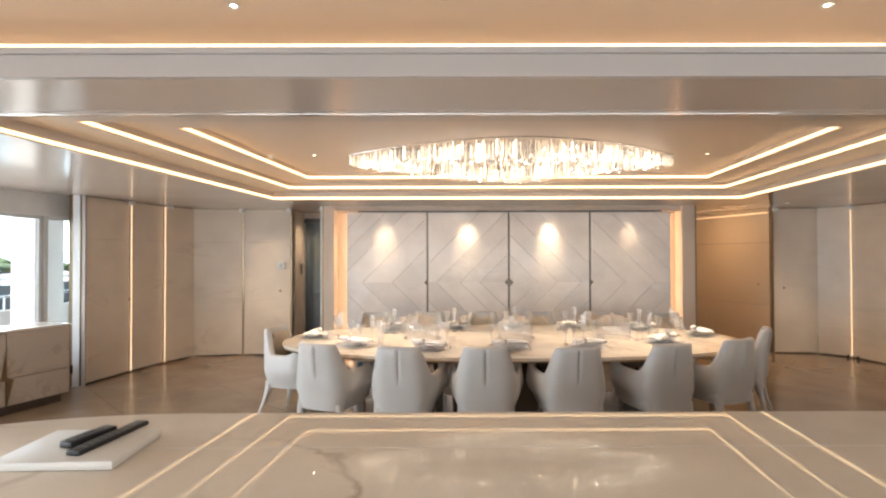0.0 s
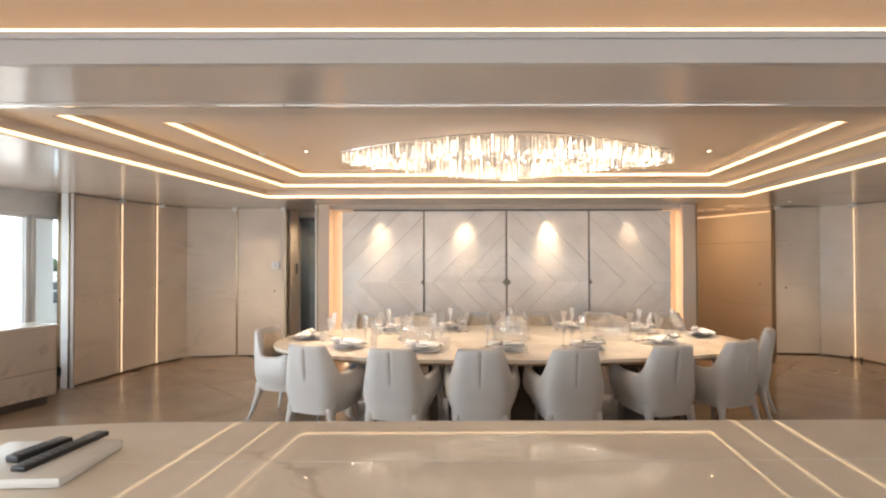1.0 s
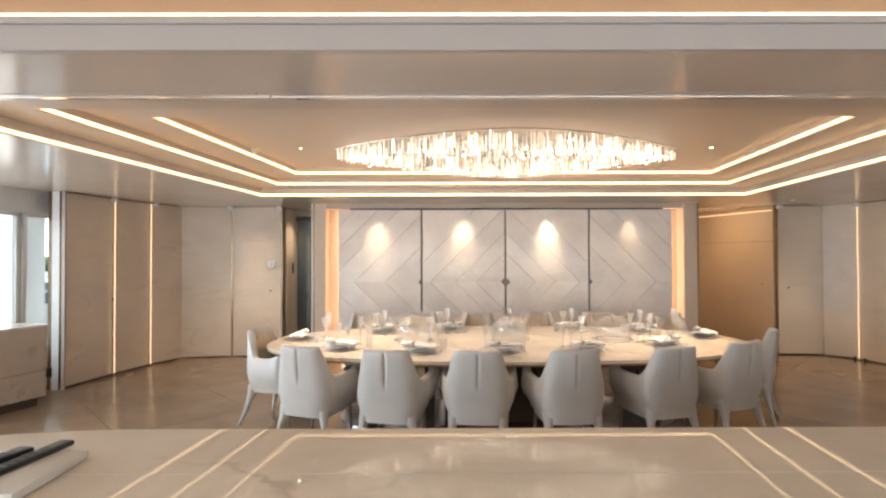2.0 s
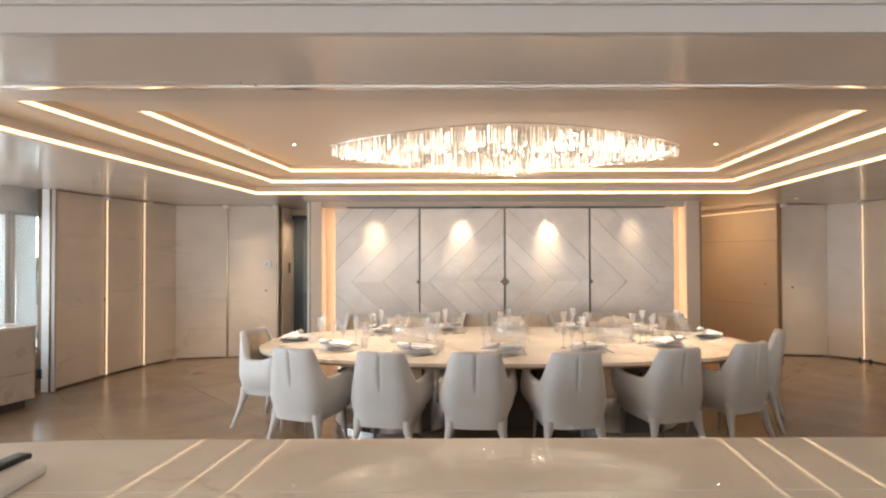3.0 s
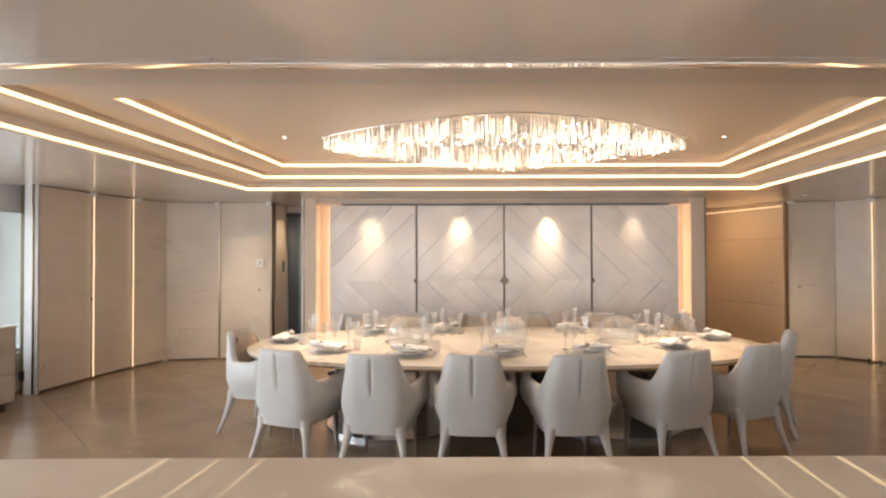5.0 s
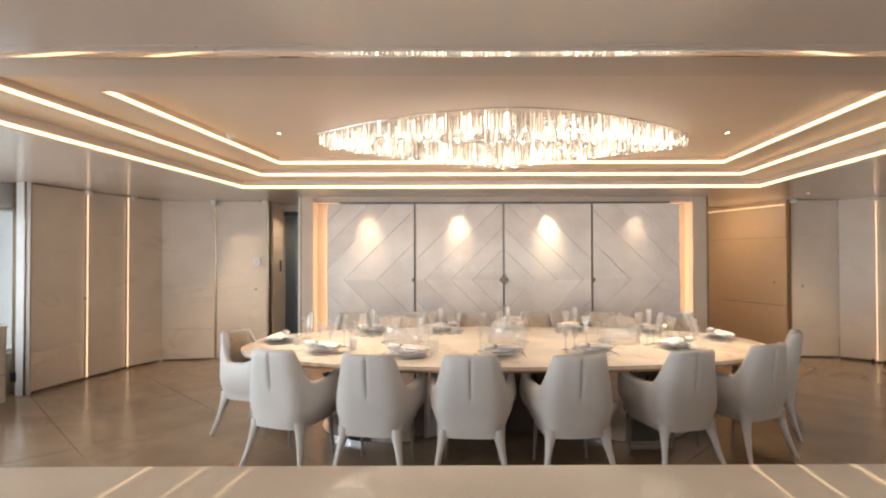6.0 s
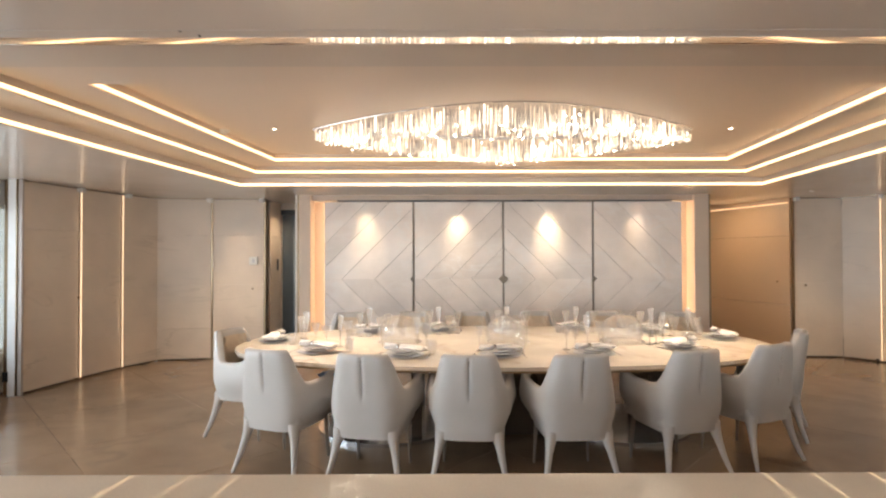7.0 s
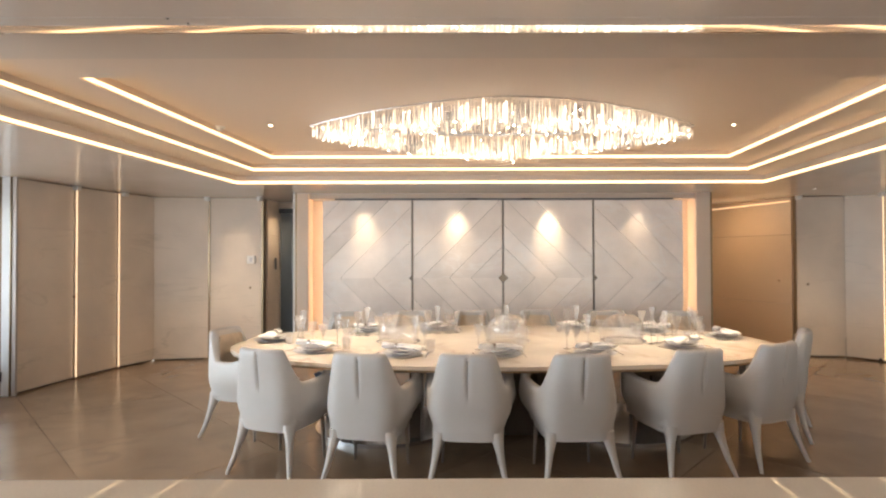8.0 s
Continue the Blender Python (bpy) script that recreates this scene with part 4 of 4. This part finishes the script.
for n, (px, py, turn) in enumerate(PLACES):
    base = pose(px, py, TT, 0, 0, turn)
    for ob, dx, dy, dz, dr in KIT:
        jx, jy = rng.uniform(-0.008, 0.008), rng.uniform(-0.008, 0.008)
        rr = rng.uniform(-4, 4)
        if ob["category"] == "napkin":
            rr = rng.uniform(-25, 25) + (180 if n in (4, 5, 7) else 0)
        m4 = base @ pose(dx + (jx if dx else 0), dy + (jy if dx else 0), dz, 0, 0, rr)
        if ob.name in used:
            copy_thing(ob, m4)
        else:
            used.add(ob.name)
            ob.matrix_basis = m4

def ribbed(profile, steps=72, depth=0.012):
    """A turned shape with cut flutes round it."""
    bm = lathe(fresh(), profile, steps)
    for v in bm.verts:
        r = math.hypot(v.co.x, v.co.y)
        f = 1 + depth * math.cos(18 * math.atan2(v.co.y, v.co.x)) * smoothstep(0.02, 0.1, r)
        v.co.x, v.co.y = v.co.x * f, v.co.y * f
    return bm


cloche = first("glass_dome", "clear glass dome centrepiece on a glass dish", "glass dome", "centrepieces", [
    ("dome", ribbed([(0.168, 0.012), (0.178, 0.05), (0.176, 0.12), (0.168, 0.165), (0.145, 0.205), (0.10, 0.238), (0.03, 0.252), (0.0, 0.254)]), M_DOME, ""),
    ("dish", lathe(fresh(), [(0.176, 0.002), (0.19, 0.0), (0.20, 0.010), (0.177, 0.008)], 36), M_GLASS, ""),
    ("knob", lathe(fresh(), [(0.0, 0.255), (0.010, 0.257), (0.012, 0.268), (0.0, 0.276)], 16), M_GLASS, "")])
cloche.matrix_basis = pose(-0.20, 5.62, TT)
for x in (0.79, 1.83):
    copy_thing(cloche, pose(x, 5.62, TT))

bm = fresh()
g = {}
for i in range(21):
    for j in range(15):
        x, y = -0.16 + 0.32 * i / 20, -0.11 + 0.22 * j / 14
        g[i, j] = bm.verts.new((x, y, 0.03 + 0.05 * math.exp(-(x * x + y * y) / 0.012) + 0.028 * math.sin(34 * x + 9 * y) + 0.012 * math.sin(50 * y)))
for i in range(20):
    for j in range(14):
        bm.faces.new((g[i, j], g[i + 1, j], g[i + 1, j + 1], g[i, j + 1]))
bmesh.ops.solidify(bm, geom=bm.faces[:], thickness=0.004)
cloth = whole("folded_cloth", bm, M_BLUE, "crumpled pale blue cloth on a chair seat", "cloth", smooth=True, angle=80)
cloth.matrix_basis = pose(-0.66, 4.86, 0.60, 0, 10, 70) @ Matrix.Scale(0.7, 4)

# ---- small fittings on walls and ceiling ----
def knob(x, y, z, turn, wall):
    bm = lathe(fresh(), [(0.0, 0.0), (0.018, 0.0), (0.016, 0.004), (0.010, 0.005), (0.010, 0.014), (0.0, 0.018)], 18)
    bmesh.ops.transform(bm, matrix=pose(x, y, z, 90, 0, turn), verts=bm.verts)
    part("door_knob", bm, M_BRONZE, wall, "small bronze knob", smooth=True)


knob(-2.66, DOORS - 0.001, 1.06, 0, northwest)
knob(5.67, DOORS - 0.02, 1.09, 0, northeast)
knob(-4.385, 7.45, 1.03, 72, west)
for x, y in ((6.44, 8.36), (6.47, 8.20)):
    stop = thing("door_stop", "small dark metal floor stop by the panels", "door stop", "door stops", m=pose(x, y, 0.001))
    part("post", lathe(fresh(), [(0.0, 0.05), (0.016, 0.048), (0.018, 0.0)], 16), M_BLACK, stop, smooth=True)
for x, y in ((-0.79, 2.73), (-0.736, 2.772)):
    pin = thing("ceiling_pin", "tiny dark pin in the lacquered beam", "fixing", "beam pins", m=pose(x, y, BEAM))
    part("pin_head", lathe(fresh(), [(0.0, -0.004), (0.005, -0.003), (0.006, 0.0)], 12), M_BLACK, pin)

# ---- floor slabs ----
rng = random.Random(8)
size, R2 = 1.22, math.sqrt(0.5)
for i in range(-8, 9):
    for j in range(-10, 9):
        u0, v0 = 3.92 * R2 + i * size, 2.66 * R2 + j * size      # u along x + y, v along y - x
        g2 = 0.0022
        poly = [((u - v) * R2, (u + v) * R2) for u, v in ((u0 + g2, v0 + g2), (u0 + size - g2, v0 + g2), (u0 + size - g2, v0 + size - g2), (u0 + g2, v0 + size - g2))]
        for a, b, c in ((-1, 0.118, 5.70), (1, 0, 9.2), (0, -1, 3.2), (0, 1, 10.6)):
            poly = clip(poly, a, b, c) if len(poly) > 2 else []
        if len(poly) > 2:
            o = new("floor_slab", mesh("floor_slab", prism(fresh(), poly, -0.011, rng.uniform(-0.0004, 0.0004)), M_FLOOR))
            o.parent = floor
